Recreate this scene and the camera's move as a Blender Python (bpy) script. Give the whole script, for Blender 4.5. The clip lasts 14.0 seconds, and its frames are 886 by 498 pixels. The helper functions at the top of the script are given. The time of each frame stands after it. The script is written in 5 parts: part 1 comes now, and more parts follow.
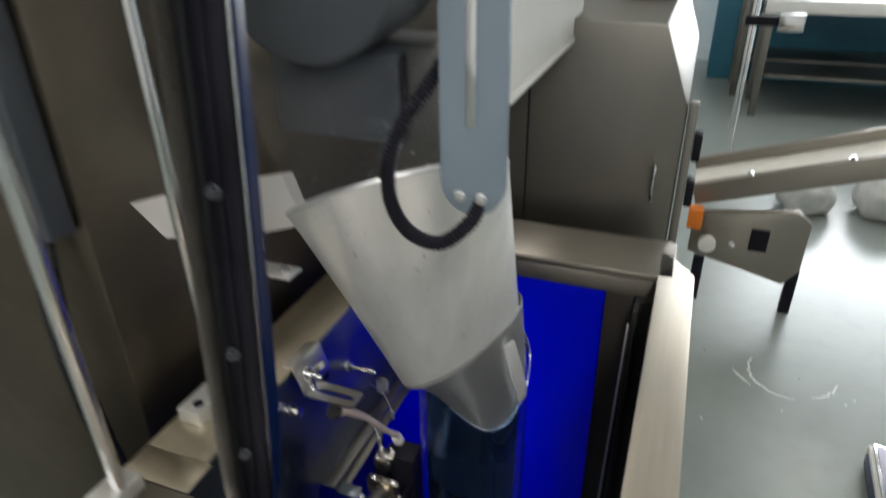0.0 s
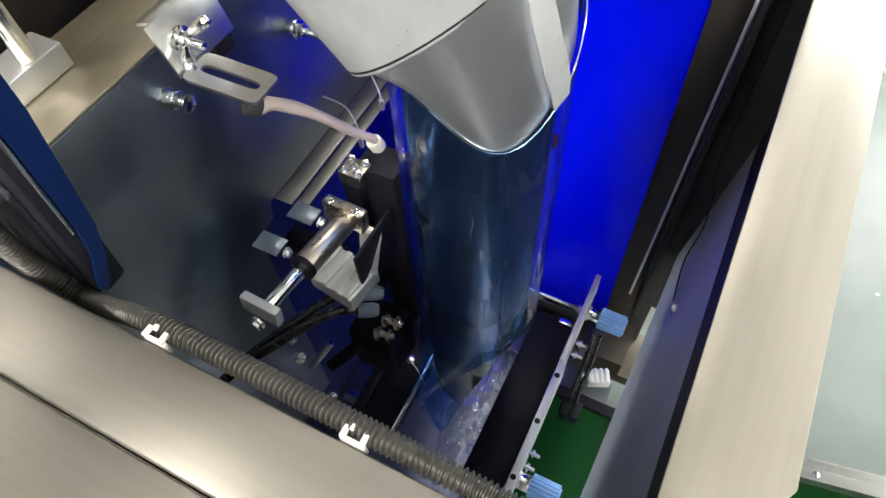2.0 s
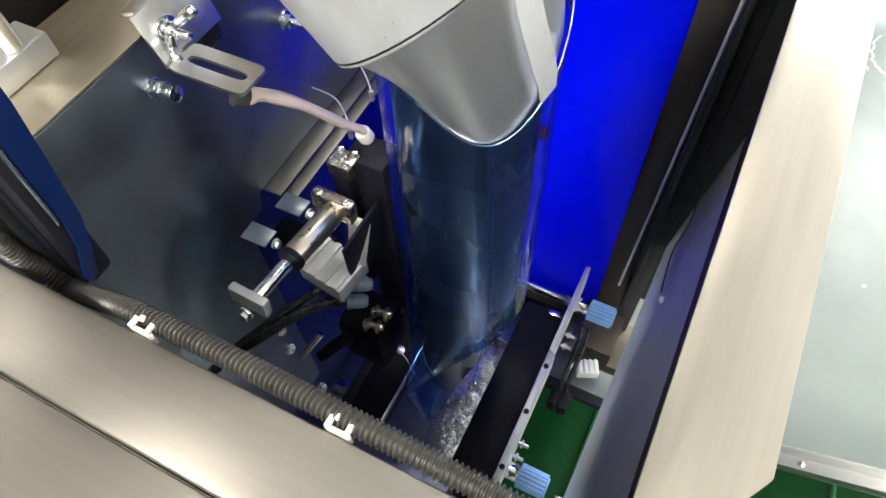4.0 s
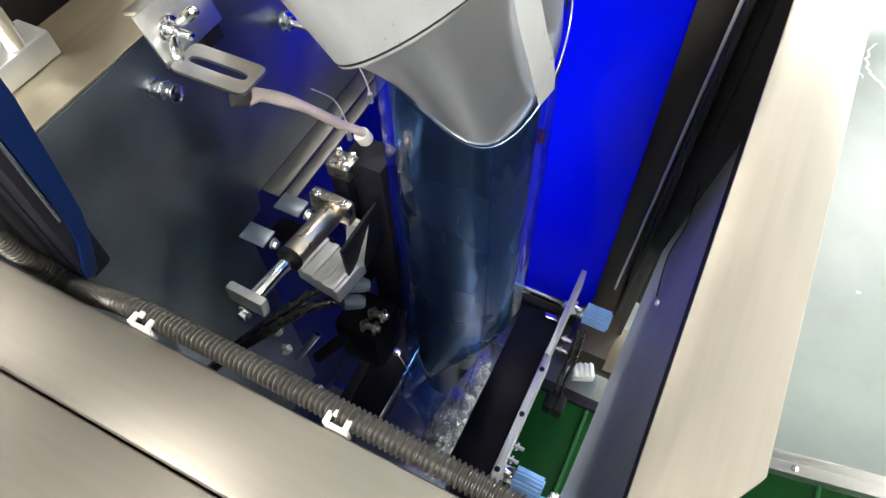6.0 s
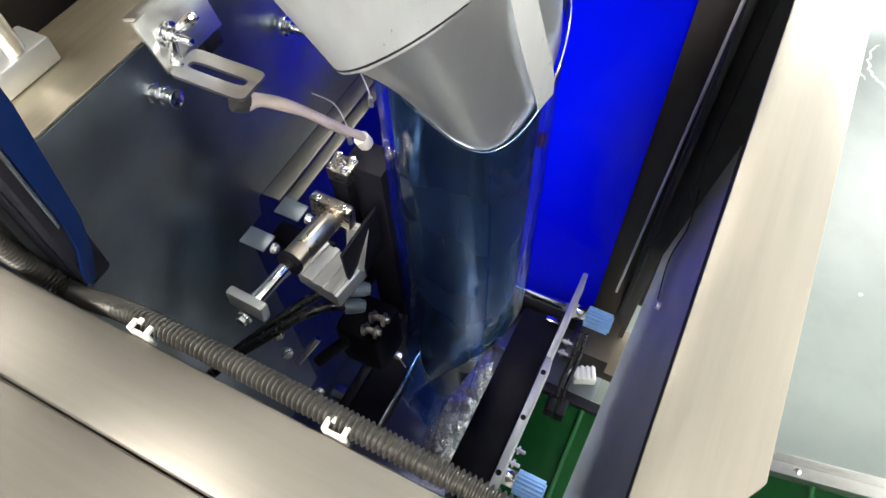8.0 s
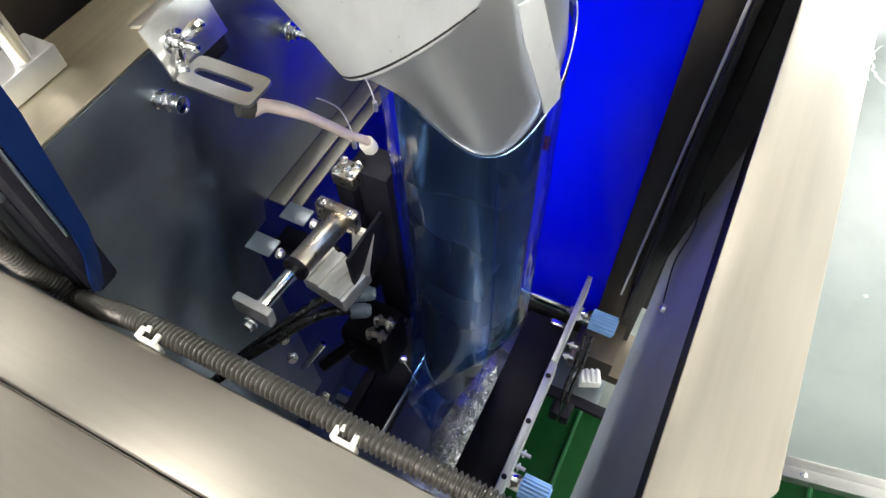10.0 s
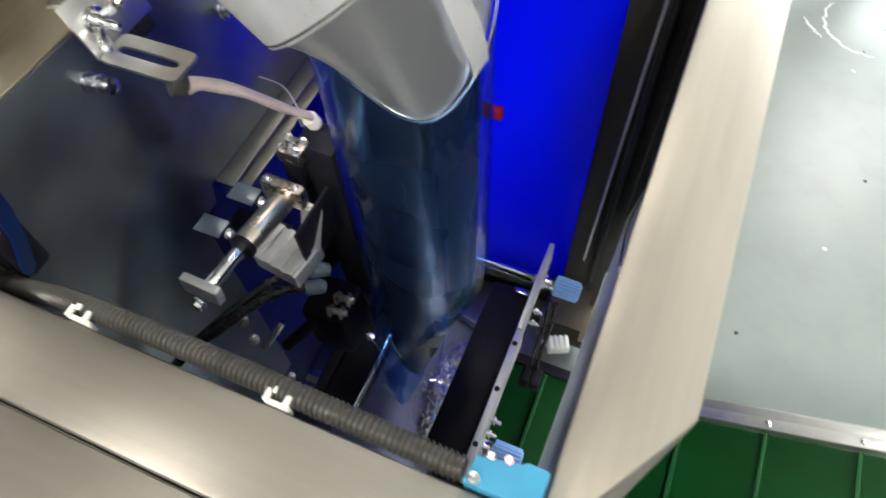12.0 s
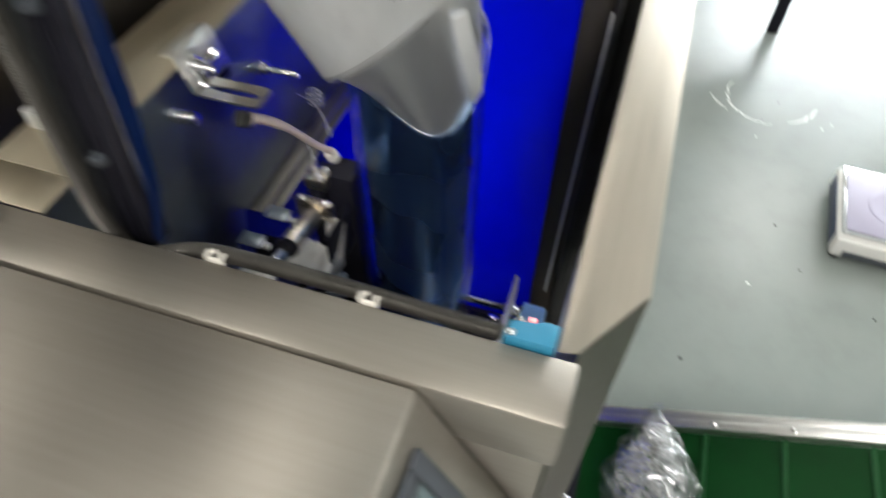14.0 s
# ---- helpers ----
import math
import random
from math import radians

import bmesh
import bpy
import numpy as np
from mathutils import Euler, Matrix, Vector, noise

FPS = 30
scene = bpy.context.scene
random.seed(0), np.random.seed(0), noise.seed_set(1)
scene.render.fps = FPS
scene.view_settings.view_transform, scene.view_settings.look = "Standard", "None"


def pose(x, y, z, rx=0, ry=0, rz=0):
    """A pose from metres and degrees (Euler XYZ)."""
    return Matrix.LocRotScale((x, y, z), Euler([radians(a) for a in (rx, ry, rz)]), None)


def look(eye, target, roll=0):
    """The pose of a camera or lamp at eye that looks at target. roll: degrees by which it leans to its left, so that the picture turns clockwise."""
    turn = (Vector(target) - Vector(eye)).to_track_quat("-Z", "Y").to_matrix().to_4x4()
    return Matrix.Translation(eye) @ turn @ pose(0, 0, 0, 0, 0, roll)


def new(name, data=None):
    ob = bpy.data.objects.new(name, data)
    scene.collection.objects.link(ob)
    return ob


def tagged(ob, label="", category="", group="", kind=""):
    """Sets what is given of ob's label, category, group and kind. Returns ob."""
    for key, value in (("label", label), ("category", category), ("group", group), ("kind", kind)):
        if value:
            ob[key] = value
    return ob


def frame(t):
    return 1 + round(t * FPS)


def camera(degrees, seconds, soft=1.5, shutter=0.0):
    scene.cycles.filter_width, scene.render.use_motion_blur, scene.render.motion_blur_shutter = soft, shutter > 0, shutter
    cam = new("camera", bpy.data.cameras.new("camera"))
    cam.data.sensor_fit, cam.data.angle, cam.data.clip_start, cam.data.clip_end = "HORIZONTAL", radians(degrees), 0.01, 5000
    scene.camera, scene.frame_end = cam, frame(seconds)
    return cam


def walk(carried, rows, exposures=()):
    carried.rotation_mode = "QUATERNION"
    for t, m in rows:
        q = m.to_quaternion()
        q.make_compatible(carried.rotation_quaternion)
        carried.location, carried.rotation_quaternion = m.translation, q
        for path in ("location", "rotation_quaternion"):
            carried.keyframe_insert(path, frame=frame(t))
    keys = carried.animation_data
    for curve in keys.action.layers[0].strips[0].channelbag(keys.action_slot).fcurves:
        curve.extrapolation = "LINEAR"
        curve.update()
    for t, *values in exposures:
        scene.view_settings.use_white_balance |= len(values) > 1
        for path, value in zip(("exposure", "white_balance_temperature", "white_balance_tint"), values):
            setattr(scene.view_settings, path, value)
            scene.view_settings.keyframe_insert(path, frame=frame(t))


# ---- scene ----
cam = camera(68.8, 14.0, 1.5, 0.5)
PATH = [
    (0, (0.253, 0.153, 1.784), (-0.385, 1.796, 0.84), -1.0),
    (0.3, (0.267, 0.255, 1.722), (-0.337, 1.772, 0.567), -0.0),
    (0.5, (0.262, 0.3, 1.663), (-0.324, 1.699, 0.36), -1.0),
    (0.7, (0.252, 0.346, 1.626), (-0.292, 1.634, 0.196), -0.3),
    (1, (0.226, 0.41, 1.588), (-0.317, 1.555, 0.04), -1.6),
    (1.5, (0.207, 0.468, 1.541), (-0.37, 1.475, -0.088), -5.2),
    (2, (0.201, 0.482, 1.526), (-0.367, 1.431, -0.141), -4.9),
    (2.5, (0.198, 0.484, 1.525), (-0.363, 1.426, -0.148), -4.6),
    (3, (0.202, 0.484, 1.526), (-0.347, 1.414, -0.157), -4.6),
    (5.5, (0.207, 0.479, 1.53), (-0.325, 1.432, -0.146), -3.1),
    (6, (0.207, 0.478, 1.53), (-0.326, 1.432, -0.146), -2.9),
    (6.5, (0.209, 0.48, 1.531), (-0.328, 1.429, -0.145), -3.1),
    (7, (0.208, 0.48, 1.53), (-0.326, 1.437, -0.144), -3.1),
    (7.5, (0.207, 0.48, 1.528), (-0.328, 1.433, -0.146), -3.0),
    (8, (0.208, 0.481, 1.531), (-0.333, 1.436, -0.141), -3.3),
    (10.5, (0.203, 0.483, 1.532), (-0.347, 1.44, -0.136), -3.8),
    (11, (0.203, 0.486, 1.532), (-0.346, 1.444, -0.135), -3.6),
    (11.5, (0.207, 0.484, 1.531), (-0.331, 1.426, -0.15), -4.0),
    (12, (0.24, 0.482, 1.527), (-0.234, 1.423, -0.173), -4.5),
    (12.5, (0.293, 0.478, 1.511), (-0.067, 1.343, -0.256), -5.9),
    (13, (0.339, 0.48, 1.506), (0.102, 1.306, -0.299), -3.9),
    (13.2, (0.347, 0.465, 1.512), (0.105, 1.325, -0.278), -4.7),
    (13.5, (0.345, 0.429, 1.53), (0.106, 1.371, -0.218), -2.4),
    (13.8, (0.293, 0.345, 1.581), (-0.012, 1.447, -0.06), 0.6),
    (14, (0.245, 0.277, 1.61), (-0.147, 1.487, 0.067), 0.2),
]
EXPOSURES = [(0, -1.5), (0.5, -1.3), (1.0, -0.85), (1.6, -0.3), (3.0, 0.07), (8.0, 0.07), (11.5, 0.02), (12.3, -0.42), (13.2, -0.9), (14, -0.75)]
walk(cam, [(t, look(eye, target, roll)) for t, eye, target, roll in PATH], EXPOSURES)

# ---------------------------------------------------------------- world and large lights
world = bpy.data.worlds.new("world")
scene.world = world
world.use_nodes = True
wn = world.node_tree.nodes
sky = wn.new("ShaderNodeTexSky")
sky.sky_type = "NISHITA"
sky.sun_disc = False
sky.sun_elevation, sky.sun_rotation = radians(40), radians(200)
wn["Background"].inputs[1].default_value = 0.08
world.node_tree.links.new(sky.outputs[0], wn["Background"].inputs[0])


def area(name, m, sx, sy, watts, colour):
    la = bpy.data.lights.new(name, "AREA")
    la.shape, la.size, la.size_y, la.energy, la.color = "RECTANGLE", sx, sy, watts, colour
    ob = new(name, la)
    ob.matrix_world = m
    return ob


CEIL = 3.4
LAMPS = [(-1.05, -1.3, 72), (1.05, -1.3, 128), (-0.35, 2.0, 38), (-1.6, 5.4, 36), (1.9, 5.4, 40), (3.9, 0.6, 40), (4.6, 3.0, 40), (-2.9, 0.4, 40)]
for lx, ly, watts in LAMPS:
    area("ceiling_lamp_light", pose(lx, ly, CEIL - 0.09), 0.58, 1.5, watts, (1.0, 0.95, 0.895))
area("window_daylight", pose(2.9, 8.85, 1.75, 90, 0, 180), 3.4, 2.2, 1300, (0.93, 0.97, 1.0))

# added unseen lamp behind the translucent blue panel, for blue glow in the well
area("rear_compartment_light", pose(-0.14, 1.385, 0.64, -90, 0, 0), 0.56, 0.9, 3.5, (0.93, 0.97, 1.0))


# ---------------------------------------------------------------- materials
def material(name):
    m = bpy.data.materials.new(name)
    m.use_nodes = True
    return m, m.node_tree.nodes, m.node_tree.links, m.node_tree.nodes["Principled BSDF"]


def coords(n, l, scale=(1, 1, 1), rot=(0, 0, 0)):
    tc, mp = n.new("ShaderNodeTexCoord"), n.new("ShaderNodeMapping")
    mp.inputs["Scale"].default_value, mp.inputs["Rotation"].default_value = scale, rot
    l.new(tc.outputs["Object"], mp.inputs["Vector"])
    return mp.outputs["Vector"]


def noise_tex(n, l, vec, scale, detail=4.0, rough=0.6):
    t = n.new("ShaderNodeTexNoise")
    t.inputs["Scale"].default_value, t.inputs["Detail"].default_value, t.inputs["Roughness"].default_value = scale, detail, rough
    l.new(vec, t.inputs["Vector"])
    return t.outputs["Fac"]


def ramp(n, l, fac, stops):
    r = n.new("ShaderNodeValToRGB")
    while len(r.color_ramp.elements) < len(stops):
        r.color_ramp.elements.new(0.5)
    for e, (p, c) in zip(r.color_ramp.elements, stops):
        e.position, e.color = p, (*c, 1) if len(c) == 3 else c
    l.new(fac, r.inputs["Fac"])
    return r.outputs["Color"]


def spread(n, l, fac, lo, hi):
    r = n.new("ShaderNodeMapRange")
    r.inputs["To Min"].default_value, r.inputs["To Max"].default_value = lo, hi
    l.new(fac, r.inputs["Value"])
    return r.outputs["Result"]


def bump(n, l, bsdf, height, strength, dist=0.001):
    b = n.new("ShaderNodeBump")
    b.inputs["Strength"].default_value, b.inputs["Distance"].default_value = strength, dist
    l.new(height, b.inputs["Height"])
    l.new(b.outputs["Normal"], bsdf.inputs["Normal"])


def surface(name, colour, rough=0.5, metal=0.0, vary=0.15, scale=6.0, grain=120.0, relief=0.15, stretch=(1, 1, 1), rough_vary=0.08, coat=0.0, spec=0.5, brushed=""):
    """A painted, plastic or metal surface with cloudy variation, fine grain and slight relief."""
    m, n, l, b = material(name)
    vec = coords(n, l, stretch)
    big, fine = noise_tex(n, l, vec, scale), noise_tex(n, l, vec, grain, 3)
    lo, hi = [c * (1 - vary) for c in colour], [min(1, c * (1 + vary)) for c in colour]
    l.new(ramp(n, l, big, [(0.3, lo), (0.7, hi)]), b.inputs["Base Color"])
    mixed = n.new("ShaderNodeMath")
    mixed.operation = "MULTIPLY_ADD"
    mixed.inputs[1].default_value = 0.5
    l.new(big, mixed.inputs[0]), l.new(fine, mixed.inputs[2])
    l.new(spread(n, l, mixed.outputs[0], rough - rough_vary, rough + rough_vary), b.inputs["Roughness"])
    b.inputs["Metallic"].default_value = metal
    b.inputs["Coat Weight"].default_value = coat
    b.inputs["Specular IOR Level"].default_value = spec
    bump(n, l, b, fine, relief, 0.0005)
    if brushed:
        tg = n.new("ShaderNodeTangent")
        tg.direction_type, tg.axis = "RADIAL", brushed
        l.new(tg.outputs[0], b.inputs["Tangent"])
        b.inputs["Anisotropic"].default_value = 0.75
    return m


def warped_sheet(name, colour, rough_lo, rough_hi, waves, swell, metal=1.0):
    """Polished sheet metal: cloudy smears in its gloss and a slightly uneven face."""
    m, n, l, b = material(name)
    vec = coords(n, l)
    smear, wave, fine = noise_tex(n, l, vec, 9, 2, 0.4), noise_tex(n, l, vec, waves, 1, 0.3), noise_tex(n, l, vec, 30, 3)
    l.new(ramp(n, l, fine, [(0.3, [c * 0.94 for c in colour]), (0.7, [min(1, c * 1.05) for c in colour])]), b.inputs["Base Color"])
    r = n.new("ShaderNodeMapRange")
    r.interpolation_type = "SMOOTHSTEP"
    r.inputs["From Min"].default_value, r.inputs["From Max"].default_value = 0.35, 0.68
    r.inputs["To Min"].default_value, r.inputs["To Max"].default_value = rough_lo, rough_hi
    l.new(smear, r.inputs["Value"]), l.new(r.outputs[0], b.inputs["Roughness"])
    b.inputs["Metallic"].default_value = metal
    bump(n, l, b, wave, 1.0, swell)
    return m


STEEL = surface("brushed_steel_warm", (0.30, 0.275, 0.24), 0.40, 1.0, 0.05, 5, 40, 0.03, (1.5, 30, 30), 0.07, brushed="X")
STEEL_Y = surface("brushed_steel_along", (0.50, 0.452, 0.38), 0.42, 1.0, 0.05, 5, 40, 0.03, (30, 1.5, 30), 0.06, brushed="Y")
STEEL_DARK = warped_sheet("polished_steel_wall", (0.32, 0.36, 0.40), 0.30, 0.44, 7, 0.0016)
SIDE_SHEET = surface("inner_side_sheet", (0.62, 0.63, 0.66), 0.36, 0.45, 0.12, 5, 60, 0.02, (1, 1, 1), 0.08)
HOUSING = surface("housing_steel", (0.40, 0.385, 0.36), 0.28, 0.85, 0.08, 4, 60, 0.02, (1, 1, 1), 0.07)
# satin steel whose blue cast from the panel is painted into the colour
SLIDE_BLUE_LIT = surface("slide_plate_blue_light", (0.12, 0.13, 0.23), 0.36, 0.4, 0.1, 8, 90, 0.05)
TUBE_INNER = warped_sheet("forming_tube_steel", (0.42, 0.45, 0.50), 0.20, 0.34, 5, 0.0016)
RAIL = surface("bright_rail_steel", (0.84, 0.83, 0.80), 0.30, 1.0, 0.05, 5, 40, 0.02, (1.5, 30, 30), 0.06)
FRAME_DARK = surface("dark_frame_steel", (0.06, 0.052, 0.045), 0.40, 0.4, 0.2, 5, 60, 0.03)
# lower side panel: the well's blue light is put into this base colour
WALL_BLUE_LIT = surface("wall_blue_light_tint", (0.02, 0.035, 0.17), 0.35, 0.3, 0.25, 5, 60, 0.03)
SEAM = surface("dark_joint", (0.03, 0.03, 0.032), 0.5, 0.5, 0.2, 30, 90, 0.1)
# paler, less metallic copy of the tube's steel; lamp reflections put into its colour
STEEL_LIT = surface("satin_steel_lit", (0.89, 0.90, 0.90), 0.27, 0.46, 0.08, 4, 50, 0.0, (6, 6, 0.7), 0.07)
STEEL_TUBE = surface("satin_steel_tube", (0.80, 0.82, 0.84), 0.30, 0.88, 0.05, 5, 50, 0.015, (5, 5, 1.0), 0.06)
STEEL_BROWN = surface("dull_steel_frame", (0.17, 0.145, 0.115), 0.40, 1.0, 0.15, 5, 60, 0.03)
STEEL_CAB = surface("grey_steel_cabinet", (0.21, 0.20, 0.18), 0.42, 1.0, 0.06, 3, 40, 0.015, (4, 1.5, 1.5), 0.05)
TABLE_STEEL = surface("olive_reflecting_steel", (0.52, 0.47, 0.36), 0.38, 1.0, 0.08, 5, 40, 0.01, (30, 1.5, 30), 0.06)
CHROME = surface("chrome", (0.78, 0.78, 0.79), 0.12, 1.0, 0.05, 20, 90, 0.03, rough_vary=0.05)
ZINC = surface("zinc_screw", (0.96, 0.96, 0.96), 0.14, 0.68, 0.06, 300, 900, 0.05)
ALU = surface("milled_aluminium", (0.72, 0.72, 0.70), 0.36, 0.75, 0.08, 12, 150, 0.1)
BRASS = surface("warm_nickel_cap", (0.60, 0.54, 0.45), 0.25, 1.0, 0.12, 18, 120, 0.08)
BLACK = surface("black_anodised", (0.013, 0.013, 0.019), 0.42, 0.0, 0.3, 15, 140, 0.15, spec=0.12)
POST_DARK = surface("dark_extruded_post", (0.03, 0.032, 0.036), 0.34, 0.3, 0.25, 8, 120, 0.1, (4, 4, 0.6))
BRIGHT_BAR = surface("bright_jaw_bar", (0.80, 0.80, 0.78), 0.36, 0.3, 0.06, 14, 150, 0.08)
BLACK_GLOSS = surface("black_hose", (0.012, 0.012, 0.014), 0.22, 0.0, 0.2, 15, 90, 0.05)
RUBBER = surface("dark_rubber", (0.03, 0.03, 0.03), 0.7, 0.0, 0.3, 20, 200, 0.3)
CONDUIT = surface("conduit_grey", (0.075, 0.07, 0.062), 0.30, 0.5, 0.2, 25, 160, 0.1)
WHITE = surface("white_plastic", (0.80, 0.77, 0.70), 0.4, 0.0, 0.05, 20, 120, 0.08)
SILICONE = surface("milky_silicone", (0.66, 0.55, 0.50), 0.42, 0.0, 0.12, 30, 120, 0.1)
CYAN = surface("cyan_sensor_plastic", (0.028, 0.21, 0.35), 0.45, 0.0, 0.06, 20, 160, 0.08)
BLUE_KNOB = surface("pale_blue_bellows", (0.26, 0.48, 0.86), 0.35, 0.0, 0.12, 30, 120, 0.1)
BLUE_STRIP = surface("blue_edge_film", (0.0015, 0.011, 0.065), 0.3, 0.0, 0.2, 9, 120, 0.1)
GREY_PLASTIC = surface("slate_grey_plastic", (0.06, 0.068, 0.08), 0.38, 0.0, 0.08, 10, 150, 0.1)
BLUE_GREY = surface("blue_grey_paint", (0.17, 0.215, 0.265), 0.35, 0.0, 0.08, 8, 120, 0.1)
RED = surface("red_handle", (0.28, 0.006, 0.014), 0.4, 0.0, 0.1)
ORANGE = surface("orange_switch", (0.75, 0.20, 0.02), 0.4, 0.0, 0.1)
DARK_GLASS = surface("display_glass", (0.10, 0.14, 0.15), 0.12, 0.0, 0.1, 4, 60, 0.0, coat=0.5)
WALL_PAINT = surface("pale_wall_paint", (0.76, 0.77, 0.76), 0.7, 0.0, 0.06, 1.5, 80, 0.2)
CEILING_PAINT = surface("ceiling_white", (0.72, 0.72, 0.70), 0.8, 0.0, 0.05, 1.2, 60, 0.2)
TEAL = surface("teal_painted_metal", (0.03, 0.16, 0.24), 0.4, 0.0, 0.12, 3)
BLUE_CRATE = surface("blue_crate_plastic", (0.02, 0.13, 0.42), 0.4, 0.0, 0.12, 6)
LILAC = surface("lilac_pan", (0.42, 0.40, 0.52), 0.42, 0.0, 0.05, 5, 150, 0.08)
OFF_WHITE = surface("off_white_casing", (0.74, 0.73, 0.70), 0.42, 0.0, 0.04, 8, 150, 0.08)
NAVY = surface("navy_panel", (0.03, 0.045, 0.10), 0.35, 0.0, 0.1, 10)
CLOUDY_BAG = surface("cloudy_sack", (0.62, 0.62, 0.60), 0.5, 0.0, 0.15, 9, 60, 0.5)
BELT = surface("green_belt", (0.001, 0.036, 0.006), 0.45, 0.0, 0.25, 5, 240, 0.15, rough_vary=0.1, spec=0.12)
BELT_CLEAT = surface("green_cleat", (0.004, 0.062, 0.014), 0.42, 0.0, 0.15, 12, 160, 0.15, spec=0.3)

# epoxy floor: grey-green, worn, fairly glossy, with faint rubbed rings
FLOOR, n, l, b = material("epoxy_floor")
vec = coords(n, l)
big, mid, fine = noise_tex(n, l, vec, 0.9, 5), noise_tex(n, l, vec, 7, 6), noise_tex(n, l, vec, 160, 2)
mix = n.new("ShaderNodeMix")
mix.data_type = "RGBA"
mix.inputs[0].default_value = 0.4
l.new(ramp(n, l, big, [(0.3, (0.232, 0.260, 0.245)), (0.7, (0.275, 0.305, 0.285))]), mix.inputs[6])
l.new(ramp(n, l, mid, [(0.35, (0.212, 0.238, 0.225)), (0.5, (0.255, 0.29, 0.27)), (0.68, (0.29, 0.315, 0.30))]), mix.inputs[7])
l.new(mix.outputs[2], b.inputs["Base Color"])
l.new(spread(n, l, mid, 0.26, 0.33), b.inputs["Roughness"])
bump(n, l, b, fine, 0.06, 0.0006)

# blue film-covered panel: lets light from behind through
BLUE, n, l, b = material("blue_film_panel")
vec = coords(n, l, (1, 1, 1))
c = ramp(n, l, noise_tex(n, l, vec, 2.5, 4), [(0.3, (0.0, 0.006, 0.86)), (0.7, (0.0, 0.012, 0.94))])
l.new(c, b.inputs["Base Color"])
b.inputs["Roughness"].default_value = 0.3
tr, ms = n.new("ShaderNodeBsdfTranslucent"), n.new("ShaderNodeMixShader")
l.new(c, tr.inputs["Color"])
ms.inputs[0].default_value = 0.5
l.new(b.outputs[0], ms.inputs[1]), l.new(tr.outputs[0], ms.inputs[2])
l.new(ms.outputs[0], n["Material Output"].inputs["Surface"])


def clear(name, tint, gloss, rough, relief, scale, cloud=0.06, milk=(0.5, 0.58, 0.75), tall=0.45, detail=5):
    """Thin clear plastic: see-through, glossy, slightly wrinkled and milky."""
    m, n, l, b = material(name)
    vec = coords(n, l, (1, 1, tall))
    wr = noise_tex(n, l, vec, scale, detail, 0.5)
    fold = noise_tex(n, l, vec, scale * 0.3, 3, 0.5)
    t, g, fr = n.new("ShaderNodeBsdfTransparent"), n.new("ShaderNodeBsdfGlossy"), n.new("ShaderNodeLayerWeight")
    pw = n.new("ShaderNodeMath")
    d, m1, m2, ad = n.new("ShaderNodeBsdfDiffuse"), n.new("ShaderNodeMixShader"), n.new("ShaderNodeMixShader"), n.new("ShaderNodeMath")
    t.inputs["Color"].default_value = (*tint, 1)
    d.inputs["Color"].default_value = (*milk, 1)
    g.inputs["Roughness"].default_value = rough
    pw.operation, pw.inputs[1].default_value = "POWER", 3.5
    ad.operation, ad.inputs[1].default_value, ad.inputs[2].default_value = "MULTIPLY_ADD", 0.55, gloss
    bp = n.new("ShaderNodeBump")
    bp.inputs["Strength"].default_value, bp.inputs["Distance"].default_value = relief, 0.01
    l.new(wr, bp.inputs["Height"])
    l.new(bp.outputs[0], g.inputs["Normal"]), l.new(bp.outputs[0], fr.inputs["Normal"])
    l.new(fr.outputs["Facing"], pw.inputs[0]), l.new(pw.outputs[0], ad.inputs[0])
    l.new(spread(n, l, fold, 0.0, cloud * 2), m1.inputs[0])
    l.new(t.outputs[0], m1.inputs[1]), l.new(d.outputs[0], m1.inputs[2])
    l.new(ad.outputs[0], m2.inputs[0]), l.new(m1.outputs[0], m2.inputs[1]), l.new(g.outputs[0], m2.inputs[2])
    l.new(m2.outputs[0], n["Material Output"].inputs["Surface"])
    return m


# clear film; its blue tint and milk stand for light from the blue panel
FILM_BLUE_LIT = clear("film_blue_light_tint", (0.44, 0.66, 1.0), 0.08, 0.06, 0.7, 26, 0.03, (0.16, 0.30, 0.66), 0.22, 2.5)
BAG_FILM = clear("bag_film", (0.97, 0.97, 0.98), 0.20, 0.05, 1.0, 34, 0.004, detail=2)
WEB_FILM = clear("clear_film_web", (0.86, 0.88, 0.90), 0.06, 0.06, 1.0, 16, 0.02)
ACRYLIC = clear("clear_acrylic", (0.86, 0.89, 0.88), 0.04, 0.03, 0.0, 5, 0.03)


def glow(name, colour, strength):
    m, n, l, b = material(name)
    b.inputs["Emission Color"].default_value = (*colour, 1)
    b.inputs["Emission Strength"].default_value = strength
    return m


TUBE_GLOW = glow("lamp_diffuser", (1.0, 0.97, 0.92), 6)
DAY_GLOW = glow("daylight_backdrop", (0.9, 0.96, 1.0), 3.5)
LED_RED = glow("red_indicator", (1.0, 0.04, 0.02), 4)


# ---------------------------------------------------------------- mesh helpers
def place(bm, verts, m):
    bmesh.ops.transform(bm, matrix=m, verts=verts)


